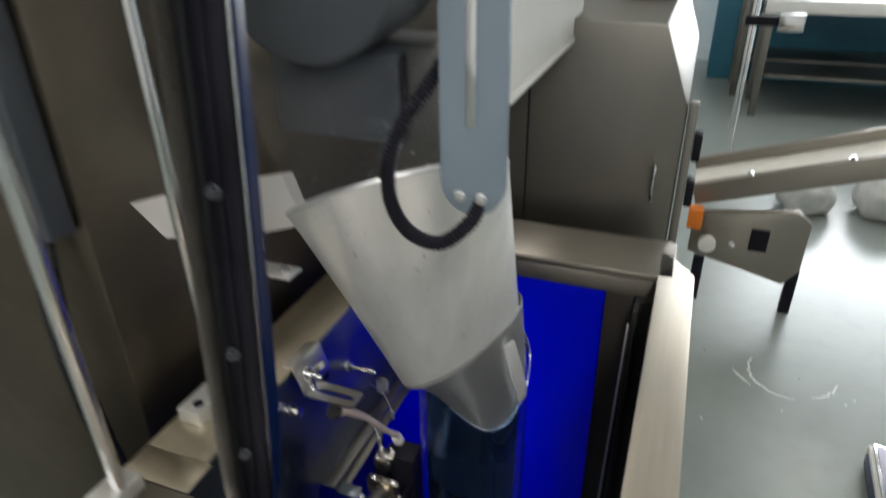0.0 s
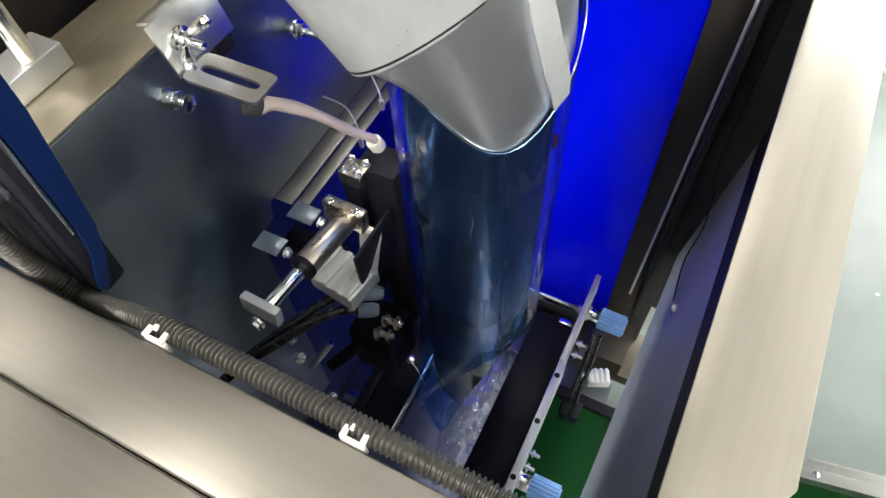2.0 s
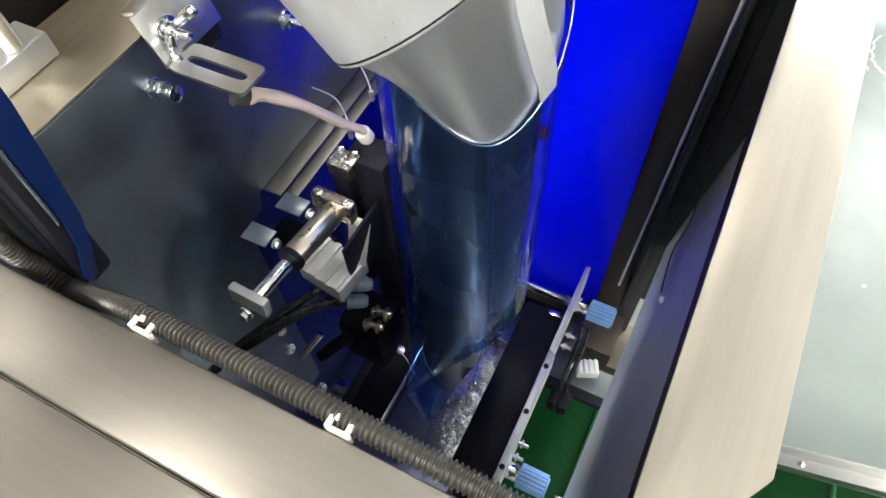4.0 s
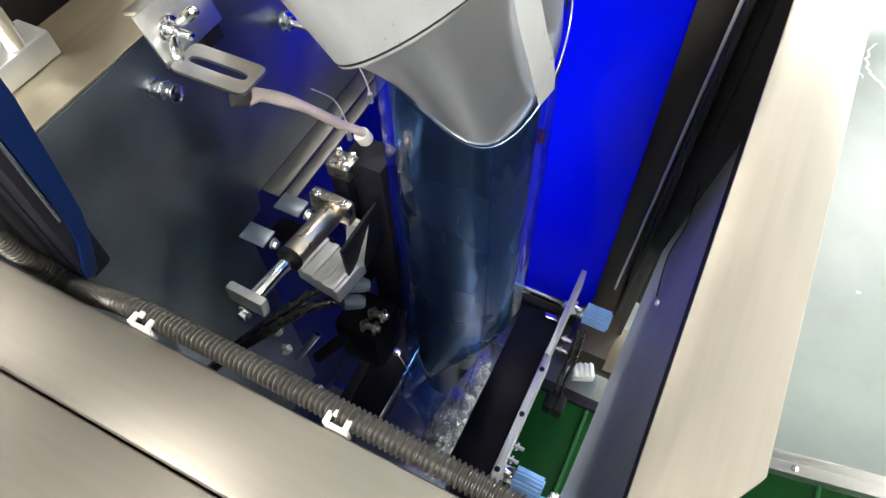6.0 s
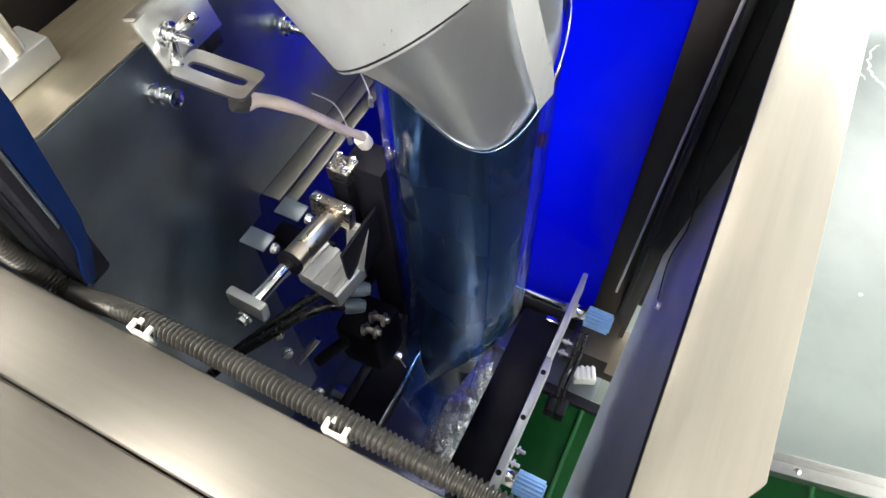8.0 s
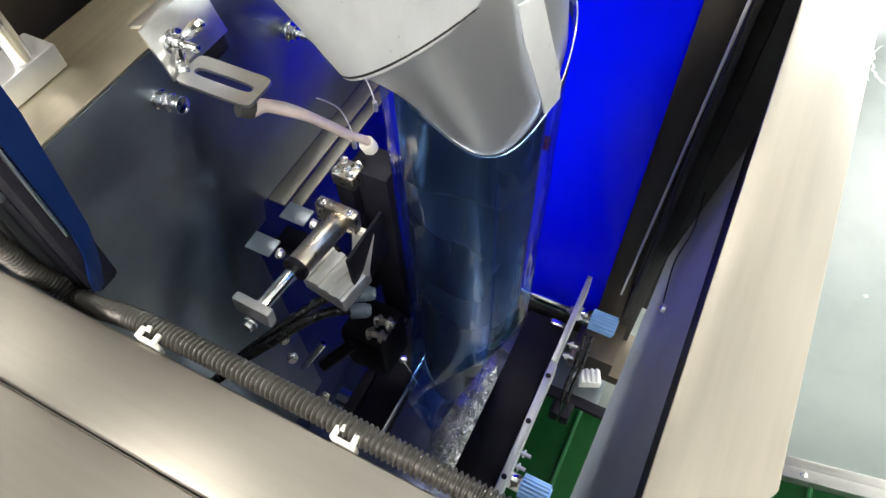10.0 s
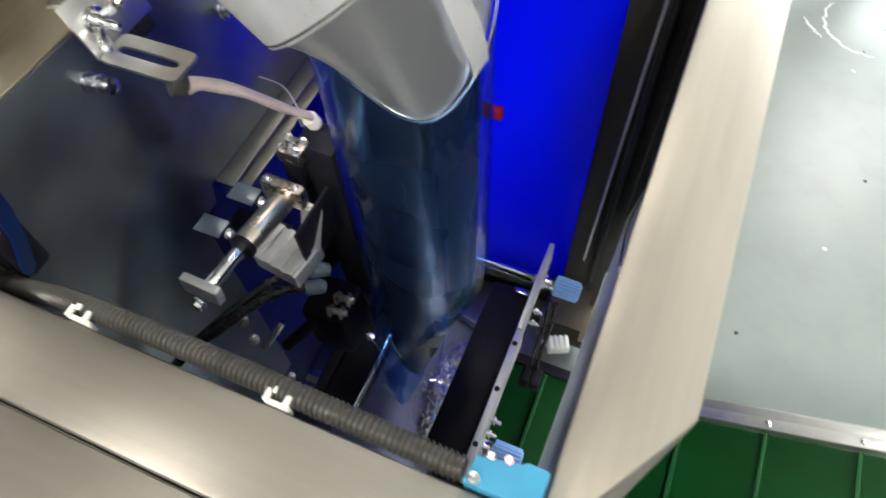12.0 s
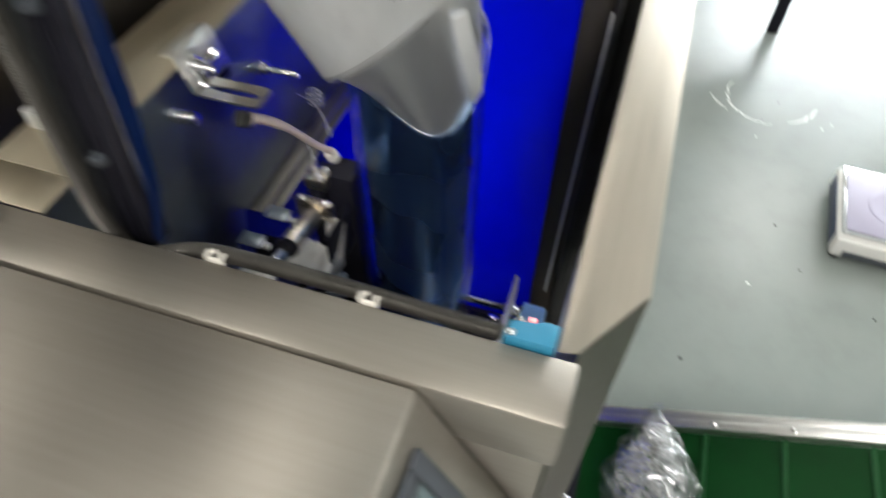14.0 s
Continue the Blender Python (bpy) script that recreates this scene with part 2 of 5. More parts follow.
def add_box(bm, x0, x1, y0, y1, z0, z1, bevel=0.0015, m=None):
    r = bmesh.ops.create_cube(bm, size=1)
    vs = r["verts"]
    place(bm, vs, Matrix.Translation(((x0 + x1) / 2, (y0 + y1) / 2, (z0 + z1) / 2)) @ Matrix.Diagonal((x1 - x0, y1 - y0, z1 - z0, 1)))
    if bevel > 0:
        es = list({e for v in vs for e in v.link_edges})
        r = bmesh.ops.bevel(bm, geom=es, offset=min(bevel, 0.45 * min(x1 - x0, y1 - y0, z1 - z0)), segments=2, affect="EDGES", profile=0.5)
        vs = list({v for f in r["faces"] for v in f.verts} | {v for v in vs if v.is_valid})
    if m is not None:
        place(bm, vs, m)
    return vs


def add_cyl(bm, p0, p1, r0, r1=None, seg=20, bevel=0.0):
    p0, p1 = Vector(p0), Vector(p1)
    r1 = r0 if r1 is None else r1
    d = p1 - p0
    q = d.to_track_quat("Z", "Y").to_matrix().to_4x4()
    r = bmesh.ops.create_cone(bm, cap_ends=True, segments=seg, radius1=r0, radius2=r1, depth=d.length)
    vs = r["verts"]
    if bevel > 0:
        es = [e for e in {e for v in vs for e in v.link_edges} if len(e.link_faces) == 2 and any(len(f.verts) > 4 for f in e.link_faces)]
        rr = bmesh.ops.bevel(bm, geom=es, offset=bevel, segments=2, affect="EDGES", profile=0.5)
        vs = list({v for f in rr["faces"] for v in f.verts} | {v for v in vs if v.is_valid})
    place(bm, vs, Matrix.Translation((p0 + p1) / 2) @ q)
    return vs


def add_prism(bm, outline, z0, z1, m=None, bevel=0.0):
    """An upright plate from an outline in x and y."""
    lo = [bm.verts.new((x, y, z0)) for x, y in outline]
    hi = [bm.verts.new((x, y, z1)) for x, y in outline]
    k = len(outline)
    fs = [bm.faces.new(lo[::-1]), bm.faces.new(hi)]
    for i in range(k):
        fs.append(bm.faces.new((lo[i], lo[(i + 1) % k], hi[(i + 1) % k], hi[i])))
    vs = lo + hi
    if bevel > 0:
        es = list({e for f in fs for e in f.edges})
        rr = bmesh.ops.bevel(bm, geom=es, offset=bevel, segments=2, affect="EDGES", profile=0.5)
        vs = list({v for f in rr["faces"] for v in f.verts} | {v for v in vs if v.is_valid})
    if m is not None:
        place(bm, vs, m)
    return vs


def smooth_path(points, steps=12):
    """A rounded line through the points."""
    p = [Vector(q) for q in points]
    out = []
    for i in range(len(p) - 1):
        a, b, c, d = p[max(i - 1, 0)], p[i], p[i + 1], p[min(i + 2, len(p) - 1)]
        for k in range(steps):
            t = k / steps
            out.append(0.5 * ((2 * b) + (c - a) * t + (2 * a - 5 * b + 4 * c - d) * t * t + (3 * b - a - 3 * c + d) * t ** 3))
    out.append(p[-1])
    return out


def resample(path, step):
    out, rest = [path[0]], step
    for a, b in zip(path, path[1:]):
        length = (b - a).length
        at = rest
        while at < length:
            out.append(a.lerp(b, at / length))
            at += step
        rest = at - length
    return out


def add_sweep(bm, path, radius, seg=12, caps=True, flat=1.0):
    """A round bar along a path; radius is a number or a function of the ring's index."""
    rings = []
    n0 = Vector((0, 0, 1))
    for i, p in enumerate(path):
        t = (path[min(i + 1, len(path) - 1)] - path[max(i - 1, 0)]).normalized()
        n0 = (n0 - t * n0.dot(t))
        n0 = n0.normalized() if n0.length > 1e-5 else t.orthogonal().normalized()
        b0 = t.cross(n0)
        r = radius(i) if callable(radius) else radius
        rings.append([bm.verts.new(p + (n0 * math.cos(a) * flat + b0 * math.sin(a)) * r) for a in (2 * math.pi * k / seg for k in range(seg))])
    for a, b in zip(rings, rings[1:]):
        for k in range(seg):
            bm.faces.new((a[k], a[(k + 1) % seg], b[(k + 1) % seg], b[k]))
    if caps:
        bm.faces.new(rings[0][::-1]), bm.faces.new(rings[-1])
    return rings


def add_lathe(bm, profile, m, seg=24):
    """A turned body: profile of (radius, height), turned about z, then placed by m."""
    rings = [[bm.verts.new(m @ Vector((r * math.cos(a), r * math.sin(a), z))) for a in (2 * math.pi * k / seg for k in range(seg))] for r, z in profile]
    for a, b in zip(rings, rings[1:]):
        for k in range(seg):
            bm.faces.new((a[k], a[(k + 1) % seg], b[(k + 1) % seg], b[k]))
    bm.faces.new(rings[0][::-1]), bm.faces.new(rings[-1])


def mesh_of(name, bm, mat, smooth=True):
    bmesh.ops.recalc_face_normals(bm, faces=bm.faces)
    me = bpy.data.meshes.new(name)
    bm.to_mesh(me)
    bm.free()
    me.materials.append(mat)
    if smooth:
        me.shade_smooth()
        me.set_sharp_from_angle(angle=radians(35))
    return me


BASE = {}


def thing(name, label, category, at=(0, 0, 0), group=""):
    """An Empty at the thing's base, to parent its parts."""
    ob = new(name)
    ob.location = at
    BASE[ob] = Matrix.Translation(at)
    return tagged(ob, label, category, group)


def part(name, bm, mat, parent, label="", kind=""):
    ob = new(name, mesh_of(name, bm, mat))
    ob.parent = parent
    ob.matrix_parent_inverse = BASE.get(parent, Matrix()).inverted()
    BASE[ob] = Matrix()
    return tagged(ob, label, kind=kind)


def solid(name, bm, mat, label, category, group="", kind=""):
    ob = new(name, mesh_of(name, bm, mat))
    BASE[ob] = Matrix()
    return tagged(ob, label, category, group, kind)


def setting(name, bm, mat, label):
    return solid(name, bm, mat, label, "", kind="structure")


def box_part(name, dims, mat, parent, label="", bevel=0.0015, m=None):
    bm = bmesh.new()
    add_box(bm, *dims, bevel, m)
    return part(name, bm, mat, parent, label)


def rod_part(name, p0, p1, r, mat, parent, label="", bevel=0.0008, seg=20):
    bm = bmesh.new()
    add_cyl(bm, p0, p1, r, None, seg, bevel)
    return part(name, bm, mat, parent, label)


def bolt(at, way, r, parent, mat=None, hexagon=True, name="bolt"):
    """A bolt head with a washer, its head along way."""
    at, way = Vector(at), Vector(way).normalized()
    bm = bmesh.new()
    add_cyl(bm, at - way * r * 0.3, at + way * r * 0.25, r * 1.35, None, 18, r * 0.08)
    add_cyl(bm, at + way * r * 0.25, at + way * r * 1.1, r, None, 6 if hexagon else 16, r * 0.12)
    if not hexagon:
        add_cyl(bm, at + way * r * 1.0, at + way * r * 1.12, r * 0.45, None, 6)
    return part(name, bm, mat or ZINC, parent)


# ---------------------------------------------------------------- the room
def build_room():
    bm = bmesh.new()
    add_box(bm, -5, 7, -4, 9, -0.1, 0, 0)
    fl = setting("floor", bm, FLOOR, "worn grey-green epoxy factory floor")
    rnd = random.Random(3)
    for cx, cy, r, a0, a1 in ((0.83, 2.68, 0.16, 150, 275), (0.86, 2.70, 0.15, 285, 350), (0.80, 2.72, 0.20, 200, 232)):
        mk = bmesh.new()
        pts = []
        for k in range(25):
            a = radians(a0 + (a1 - a0) * k / 24)
            rr = r + rnd.uniform(-0.006, 0.006)
            pts.append((cx + rr * math.cos(a), cy + rr * math.sin(a), 0.0035 * abs(math.sin(math.pi * k / 24)) + 0.0015, a))
        rows = [(mk.verts.new((x - w * math.cos(a), y - w * math.sin(a), 0.001)), mk.verts.new((x + w * math.cos(a), y + w * math.sin(a), 0.001))) for x, y, w, a in pts]
        for (p, q), (u, v) in zip(rows, rows[1:]):
            mk.faces.new((p, q, v, u))
        part("scratch", mk, WALL_PAINT, fl, "pale rubbed scratch")
    for k in range(14):
        x, y = rnd.uniform(0.45, 1.4), rnd.uniform(1.3, 2.9)
        mk = bmesh.new()
        mk.faces.new([mk.verts.new((x + rnd.uniform(0.003, 0.007) * math.cos(a), y + rnd.uniform(0.003, 0.007) * math.sin(a), 0.0012)) for a in (k2 * 0.9 for k2 in range(7))])
        part("speck", mk, RUBBER if k % 3 else WALL_PAINT, fl)
    bm = bmesh.new()
    add_box(bm, -5, 7, -4, 9, CEIL, CEIL + 0.1, 0)
    setting("ceiling", bm, CEILING_PAINT, "plain white ceiling over the hall")
    for name, d in (("wall_west", (-5.15, -5, -4, 9, 0, CEIL)), ("wall_east", (7, 7.15, -4, 9, 0, CEIL)), ("wall_south", (-5.15, 7.15, -4.15, -4, 0, CEIL))):
        bm = bmesh.new()
        add_box(bm, *d, 0)
        setting(name, bm, WALL_PAINT, "pale painted wall of the hall")
    bm = bmesh.new()
    for d in ((-5.15, 1.2, 9, 9.15, 0, CEIL), (4.6, 7.15, 9, 9.15, 0, CEIL), (1.2, 4.6, 9, 9.15, 0, 0.65), (1.2, 4.6, 9, 9.15, 2.85, CEIL)):
        add_box(bm, *d, 0)
    setting("wall_north", bm, WALL_PAINT, "pale painted wall with a wide window")
    bm = bmesh.new()
    add_box(bm, 0.8, 5.0, 9.6, 9.62, 0.3, 3.2, 0)
    setting("backdrop", bm, DAY_GLOW, "bright daylight outside the window")
    bm = bmesh.new()
    for x in (1.22, 2.35, 3.45, 4.58):
        add_box(bm, x - 0.03, x + 0.03, 9.04, 9.1, 0.65, 2.85, 0.004)
    for z in (0.68, 2.82):
        add_box(bm, 1.2, 4.6, 9.04, 9.1, z - 0.03, z + 0.03, 0.004)
    setting("window_1", bm, OFF_WHITE, "wide white-framed window")


def build_ceiling_lamps():
    for lx, ly, watts in LAMPS:
        ob = thing("ceiling_light", "long white ceiling light that is switched on", "lamp", (lx, ly, CEIL), "ceiling lights")
        box_part("housing", (lx - 0.32, lx + 0.32, ly - 0.8, ly + 0.8, CEIL - 0.05, CEIL), OFF_WHITE, ob, bevel=0.006)
        box_part("diffuser", (lx - 0.29, lx + 0.29, ly - 0.77, ly + 0.77, CEIL - 0.065, CEIL - 0.052), TUBE_GLOW, ob, bevel=0.004)


# ---------------------------------------------------------------- the packing machine
TOP = 1.17
TX, TY, TR = 0.014, 0.885, 0.078          # forming tube: axis and radius


def build_machine():
    m = thing("packaging_machine", "stainless steel vertical bagging machine with an open guard door", "packaging machine", (0, 0.9, 0))
    # front beam with folded edges
    beam = box_part("front_beam", (-0.335, 0.27, 0.49, 0.547, TOP - 0.075, TOP), STEEL, m, "brushed steel front cross beam", 0.004)
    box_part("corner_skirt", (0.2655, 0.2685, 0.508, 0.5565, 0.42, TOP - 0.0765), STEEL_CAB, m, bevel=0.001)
    box_part("front_face", (-0.62, 0.264, 0.497, 0.507, 0.05, 1.0935), STEEL, m, "brushed steel lower front cover", 0.004)
    box_part("base_floor", (-0.6, 0.24, 0.5, 1.24, 0.03, 0.045), STEEL_DARK, m)
    # table at the left of the well, with a slot for the door post
    bm = bmesh.new()
    add_box(bm, -0.335, -0.2405, 0.595, 1.25, TOP - 0.003, TOP, 0.001)
    add_box(bm, -0.335, -0.232, 0.5475, 0.5945, TOP - 0.003, TOP, 0.001)
    part("table_top", bm, TABLE_STEEL, m, "brushed steel table plate")
    bm = bmesh.new()
    turn = Matrix(((0, 0, 1, 0), (1, 0, 0, 0), (0, 1, 0, 0), (0, 0, 0, 1)))
    add_prism(bm, [(0.55, 0.40), (0.770, 0.40), (0.775, 0.868), (0.806, 0.870), (0.812, 0.8975), (1.245, 0.8975), (1.245, TOP - 0.0035), (0.55, TOP - 0.0035)], -0.243, -0.240, turn, 0.0005)
    wall = part("well_wall", bm, STEEL_DARK, m, "polished steel wall of the well")
    box_part("flange", (-0.240, -0.214, 0.82, 1.2, 0.893, 0.8965), STEEL_CAB, wall, bevel=0.001)
    box_part("flange", (-0.2135, -0.196, 0.82, 1.2, 0.889, 0.8925), STEEL_CAB, wall, bevel=0.001)
    box_part("lower_wall", (-0.345, -0.34, 0.51, 1.24, 0.05, TOP - 0.03), WALL_BLUE_LIT, m, "dark side panel, coloured for the well's blue light")
    # back frame and blue panel
    box_part("back_rim", (-0.62, 0.278, 1.252, 1.40, TOP - 0.014, TOP), STEEL, m, "brushed steel back rim", 0.003)
    rim = box_part("rim_flange", (-0.62, 0.25, 1.2515, 1.2565, TOP - 0.05, TOP - 0.015), STEEL, m, bevel=0.001)
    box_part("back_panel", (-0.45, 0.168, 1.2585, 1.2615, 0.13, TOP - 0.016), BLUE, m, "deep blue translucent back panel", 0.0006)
    box_part("frame_post", (0.162, 0.214, 1.245, 1.257, 0.10, TOP - 0.051), FRAME_DARK, m, "dark steel frame post", 0.002)
    box_part("frame_rail", (-0.45, 0.161, 1.245, 1.257, 0.10, 0.148), STEEL_BROWN, m, bevel=0.002)
    # white rod in place of the bright line of light along the edge
    rod_part("post_edge", (0.198, 1.204, 0.37), (0.2125, 1.204, 1.085), 0.0024, OFF_WHITE, m, "thin strip painted white for the glint on the edge", 0, 10)
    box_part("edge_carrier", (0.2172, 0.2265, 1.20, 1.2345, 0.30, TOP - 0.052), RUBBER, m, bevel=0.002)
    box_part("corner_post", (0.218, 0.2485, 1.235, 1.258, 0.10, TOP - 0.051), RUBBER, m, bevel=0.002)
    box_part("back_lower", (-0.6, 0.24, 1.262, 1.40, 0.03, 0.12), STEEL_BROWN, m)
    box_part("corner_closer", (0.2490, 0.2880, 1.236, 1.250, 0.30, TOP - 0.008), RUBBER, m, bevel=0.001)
    # unseen sheets added behind the panel to keep its backlight from leaking out
    box_part("rear_cover", (-0.62, 0.278, 1.4015, 1.4065, 0.03, TOP - 0.002), STEEL_CAB, m, "steel sheet added to stop the backlight leaking", 0.001)
    for x0 in (-0.618, 0.244):
        box_part("compartment_side", (x0, x0 + 0.004, 1.2625, 1.4005, 0.1205, TOP - 0.0145), STEEL_CAB, m, bevel=0.0008)
    # panel handle
    bm = bmesh.new()
    add_box(bm, -0.068, -0.006, 1.240, 1.2580, 0.664, 0.690, 0.006)
    part("handle", bm, RED, m, "flat red pull tab")
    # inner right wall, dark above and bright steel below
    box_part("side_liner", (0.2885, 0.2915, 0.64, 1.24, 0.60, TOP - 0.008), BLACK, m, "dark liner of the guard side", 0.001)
    box_part("liner_back", (0.293, 0.295, 0.64, 1.24, 0.60, TOP - 0.010), STEEL_CAB, m, "grey steel back of the liner", 0.0006)
    bm = bmesh.new()
    a = [bm.verts.new(p) for p in ((0.240, 0.65, 0.44), (0.252, 1.235, 0.50), (0.2865, 1.235, 0.82), (0.2865, 0.65, 0.84))]
    bm.faces.new(a)
    bmesh.ops.solidify(bm, geom=list(bm.faces), thickness=0.002)
    sheet = part("side_sheet", bm, SIDE_SHEET, m, "sloping bright steel inner sheet")
    bolt((0.266, 1.03, 0.655), (-1, 0, 0.3), 0.005, sheet)
    bm = bmesh.new()
    add_sweep(bm, smooth_path([(0.262, 1.05, 0.64), (0.255, 1.10, 0.68), (0.262, 1.14, 0.72), (0.258, 1.20, 0.74)], 8), 0.0012, 6)
    part("wire", bm, BLACK, sheet)
    # support feet
    for x in (-0.56, 0.2):
        for y in (0.54, 1.34):
            bm = bmesh.new()
            add_cyl(bm, (x, y, 0), (x, y, 0.012), 0.03, None, 20, 0.003)
            add_cyl(bm, (x, y, 0.012), (x, y, 0.035), 0.01, None, 12)
            part("foot", bm, RUBBER, m)

    # guard door: bay with chamfered corners
    outline = [(0.2505, 0.552), (0.266, 0.555), (0.3135, 0.628), (0.3135, 1.273), (0.268, 1.345), (0.2505, 1.348)]
    bm = bmesh.new()
    add_prism(bm, outline, TOP - 0.003, TOP, None, 0.0012)
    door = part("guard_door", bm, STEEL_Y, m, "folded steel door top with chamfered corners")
    edge = bmesh.new()
    add_prism(edge, [(0.3122, 0.63), (0.3145, 0.63), (0.3145, 1.271), (0.3122, 1.271)], TOP - 0.022, TOP - 0.0035)
    part("door_lip", edge, STEEL_Y, door)
    bm = bmesh.new()
    add_prism(bm, [(0.310, 0.634), (0.3135, 0.634), (0.3135, 1.268), (0.310, 1.268)], 0.556, TOP - 0.024)
    pane = part("door_pane", bm, ACRYLIC, door, "clear acrylic door sheet")
    pane.visible_shadow = False
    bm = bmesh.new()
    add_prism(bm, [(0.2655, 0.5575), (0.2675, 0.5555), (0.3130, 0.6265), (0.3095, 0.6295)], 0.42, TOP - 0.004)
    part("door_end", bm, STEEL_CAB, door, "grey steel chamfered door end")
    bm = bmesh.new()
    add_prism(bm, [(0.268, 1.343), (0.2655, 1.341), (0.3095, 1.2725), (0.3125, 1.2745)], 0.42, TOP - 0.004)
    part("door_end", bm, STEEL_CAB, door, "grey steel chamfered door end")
    box_part("door_trim", (0.3095, 0.3145, 0.63, 1.27, 0.548, 0.555), CHROME, door, "bright lower door edge", 0.001)
    for y, z in ((0.69, 1.06), (0.64, 0.575), (0.74, 0.575), (0.9, 0.575), (1.1, 0.575), (1.1, 1.06), (0.632, 0.66)):
        bolt((0.315, y, z), (1, 0, 0), 0.0058, door, CHROME, False, "screw")
    # door latch at the lower front corner
    bm = bmesh.new()
    add_box(bm, 0.287, 0.296, 0.575, 0.61, 0.50, 0.52, 0.002)
    add_cyl(bm, (0.292, 0.58, 0.51), (0.325, 0.55, 0.50), 0.004, None, 12)
    part("latch", bm, BLACK_GLOSS, door)
    return m


def build_console(m):
    """Control console in front of the beam, its right side sloping to a display."""
    bm = bmesh.new()
    prof = [(-0.335, TOP - 0.004), (0.156, TOP - 0.004), (0.262, 0.965), (0.262, 0.90), (-0.335, 0.90)]
    a = [bm.verts.new((x, 0.4885, z)) for x, z in prof]
    b = [bm.verts.new((x, 0.155, z)) for x, z in prof]
    k = len(prof)
    bm.faces.new(a), bm.faces.new(b[::-1])
    for i in range(k):
        bm.faces.new((a[i], b[i], b[(i + 1) % k], a[(i + 1) % k]))
    bmesh.ops.bevel(bm, geom=list(bm.edges), offset=0.003, segments=2, affect="EDGES", profile=0.5)
    con = part("console", bm, STEEL, m, "folded brushed steel control console")
    slope = math.degrees(math.atan2(0.201, 0.106))
    mt = pose(0.209, 0.33, 1.0655, 0, slope, 0)
    bm = bmesh.new()
    for d in ((-0.094, 0.094, 0.105, 0.122), (-0.094, 0.094, -0.122, -0.105), (-0.094, -0.078, -0.1045, 0.1045), (0.078, 0.094, -0.1045, 0.1045)):
        add_box(bm, *d, 0.002, 0.007, 0.0015, mt)
    part("display_frame", bm, GREY_PLASTIC, con)
    box_part("display", (-0.077, 0.077, -0.104, 0.104, 0.0021, 0.004), DARK_GLASS, con, "dark touch display", 0.0004, mt)


def build_guides(m):
    """Door post with its conduit, guide rods and their clamp blocks."""
    bm = bmesh.new()
    add_box(bm, -0.176, -0.158, 0.560, 0.582, TOP - 0.04, 2.05, 0.004)
    post = part("door_post", bm, POST_DARK, m, "dark extruded door post")
    box_part("post_web", (-0.1575, -0.1415, 0.566, 0.583, TOP - 0.055, 2.05), BLACK, post, bevel=0.002)
    box_part("post_edge", (-0.141, -0.124, 0.566, 0.588, TOP - 0.040, 2.05), BLACK, post, bevel=0.005)
    bm = bmesh.new()
    out = [(0.579, 2.0), (0.577, 1.40), (0.5765, TOP + 0.03), (0.574, TOP + 0.004), (0.566, TOP - 0.016), (0.564, TOP - 0.026), (0.567, TOP - 0.031), (0.573, TOP - 0.028), (0.582, TOP - 0.002), (0.588, TOP + 0.025), (0.595, TOP + 0.12), (0.593, TOP + 0.25), (0.591, 2.0)]
    add_prism(bm, out, -0.1235, -0.1205, Matrix(((0, 0, 1, 0), (1, 0, 0, 0), (0, 1, 0, 0), (0, 0, 0, 1))), 0.0006)
    part("edge_film", bm, BLUE_STRIP, post, "blue protective film")
    box_part("edge_shine", (-0.1238, -0.1215, 0.5725, 0.5755, TOP + 0.03, 1.95), CHROME, post, bevel=0.0004)
    for z in (1.24, 1.38, 1.56, 1.74):
        bolt((-0.1495, 0.5655, z), (0, -1, 0), 0.006, post, GREY_PLASTIC, False, "screw")
    # shear and shift the post so that it fits the camera's view
    lean = Matrix(((1, 0, 0.072, -0.072 * TOP - 0.008), (0, 1, 0.02, -0.02 * TOP + 0.004), (0, 0, 1, 0), (0, 0, 0, 1)))
    for ob in (post, *post.children):
        ob.data.transform(lean)
    # conduit down the post into the slot, and on along the beam
    path = smooth_path([(-0.112, 0.566, 2.0), (-0.140, 0.560, 1.6), (-0.154, 0.556, 1.40), (-0.166, 0.554, 1.23), (-0.170, 0.556, 1.175), (-0.166, 0.560, 1.142), (-0.148, 0.561, 1.128), (-0.115, 0.560, 1.142), (-0.08, 0.559, 1.160), (-0.04, 0.559, 1.167), (0.06, 0.5585, 1.168), (0.15, 0.5575, 1.166), (0.205, 0.556, 1.168)], 20)
    path = resample(path, 0.0006)
    bm = bmesh.new()
    ridge = (0.0057, 0.0068, 0.0078, 0.0079, 0.0072, 0.0058)
    add_sweep(bm, path, lambda i: ridge[i % 6], 16)
    part("conduit", bm, CONDUIT, m, "corrugated grey cable conduit")
    for x in (-0.052, 0.092):
        bm = bmesh.new()
        add_box(bm, x - 0.008, x + 0.008, 0.5475, 0.5505, TOP - 0.012, TOP + 0.0005, 0.0006)
        add_box(bm, x - 0.008, x - 0.0045, 0.5475, 0.5555, TOP + 0.0008, TOP + 0.004, 0.0008)
        add_box(bm, x + 0.0045, x + 0.008, 0.5475, 0.5555, TOP + 0.0008, TOP + 0.004, 0.0008)
        add_box(bm, x - 0.0045, x - 0.001, 0.5535, 0.5575, TOP + 0.0012, TOP + 0.004, 0.0006)
        part("conduit_clip", bm, WHITE, m, "white plastic conduit clip")
    # photo sensor at the end of the conduit
    bm = bmesh.new()
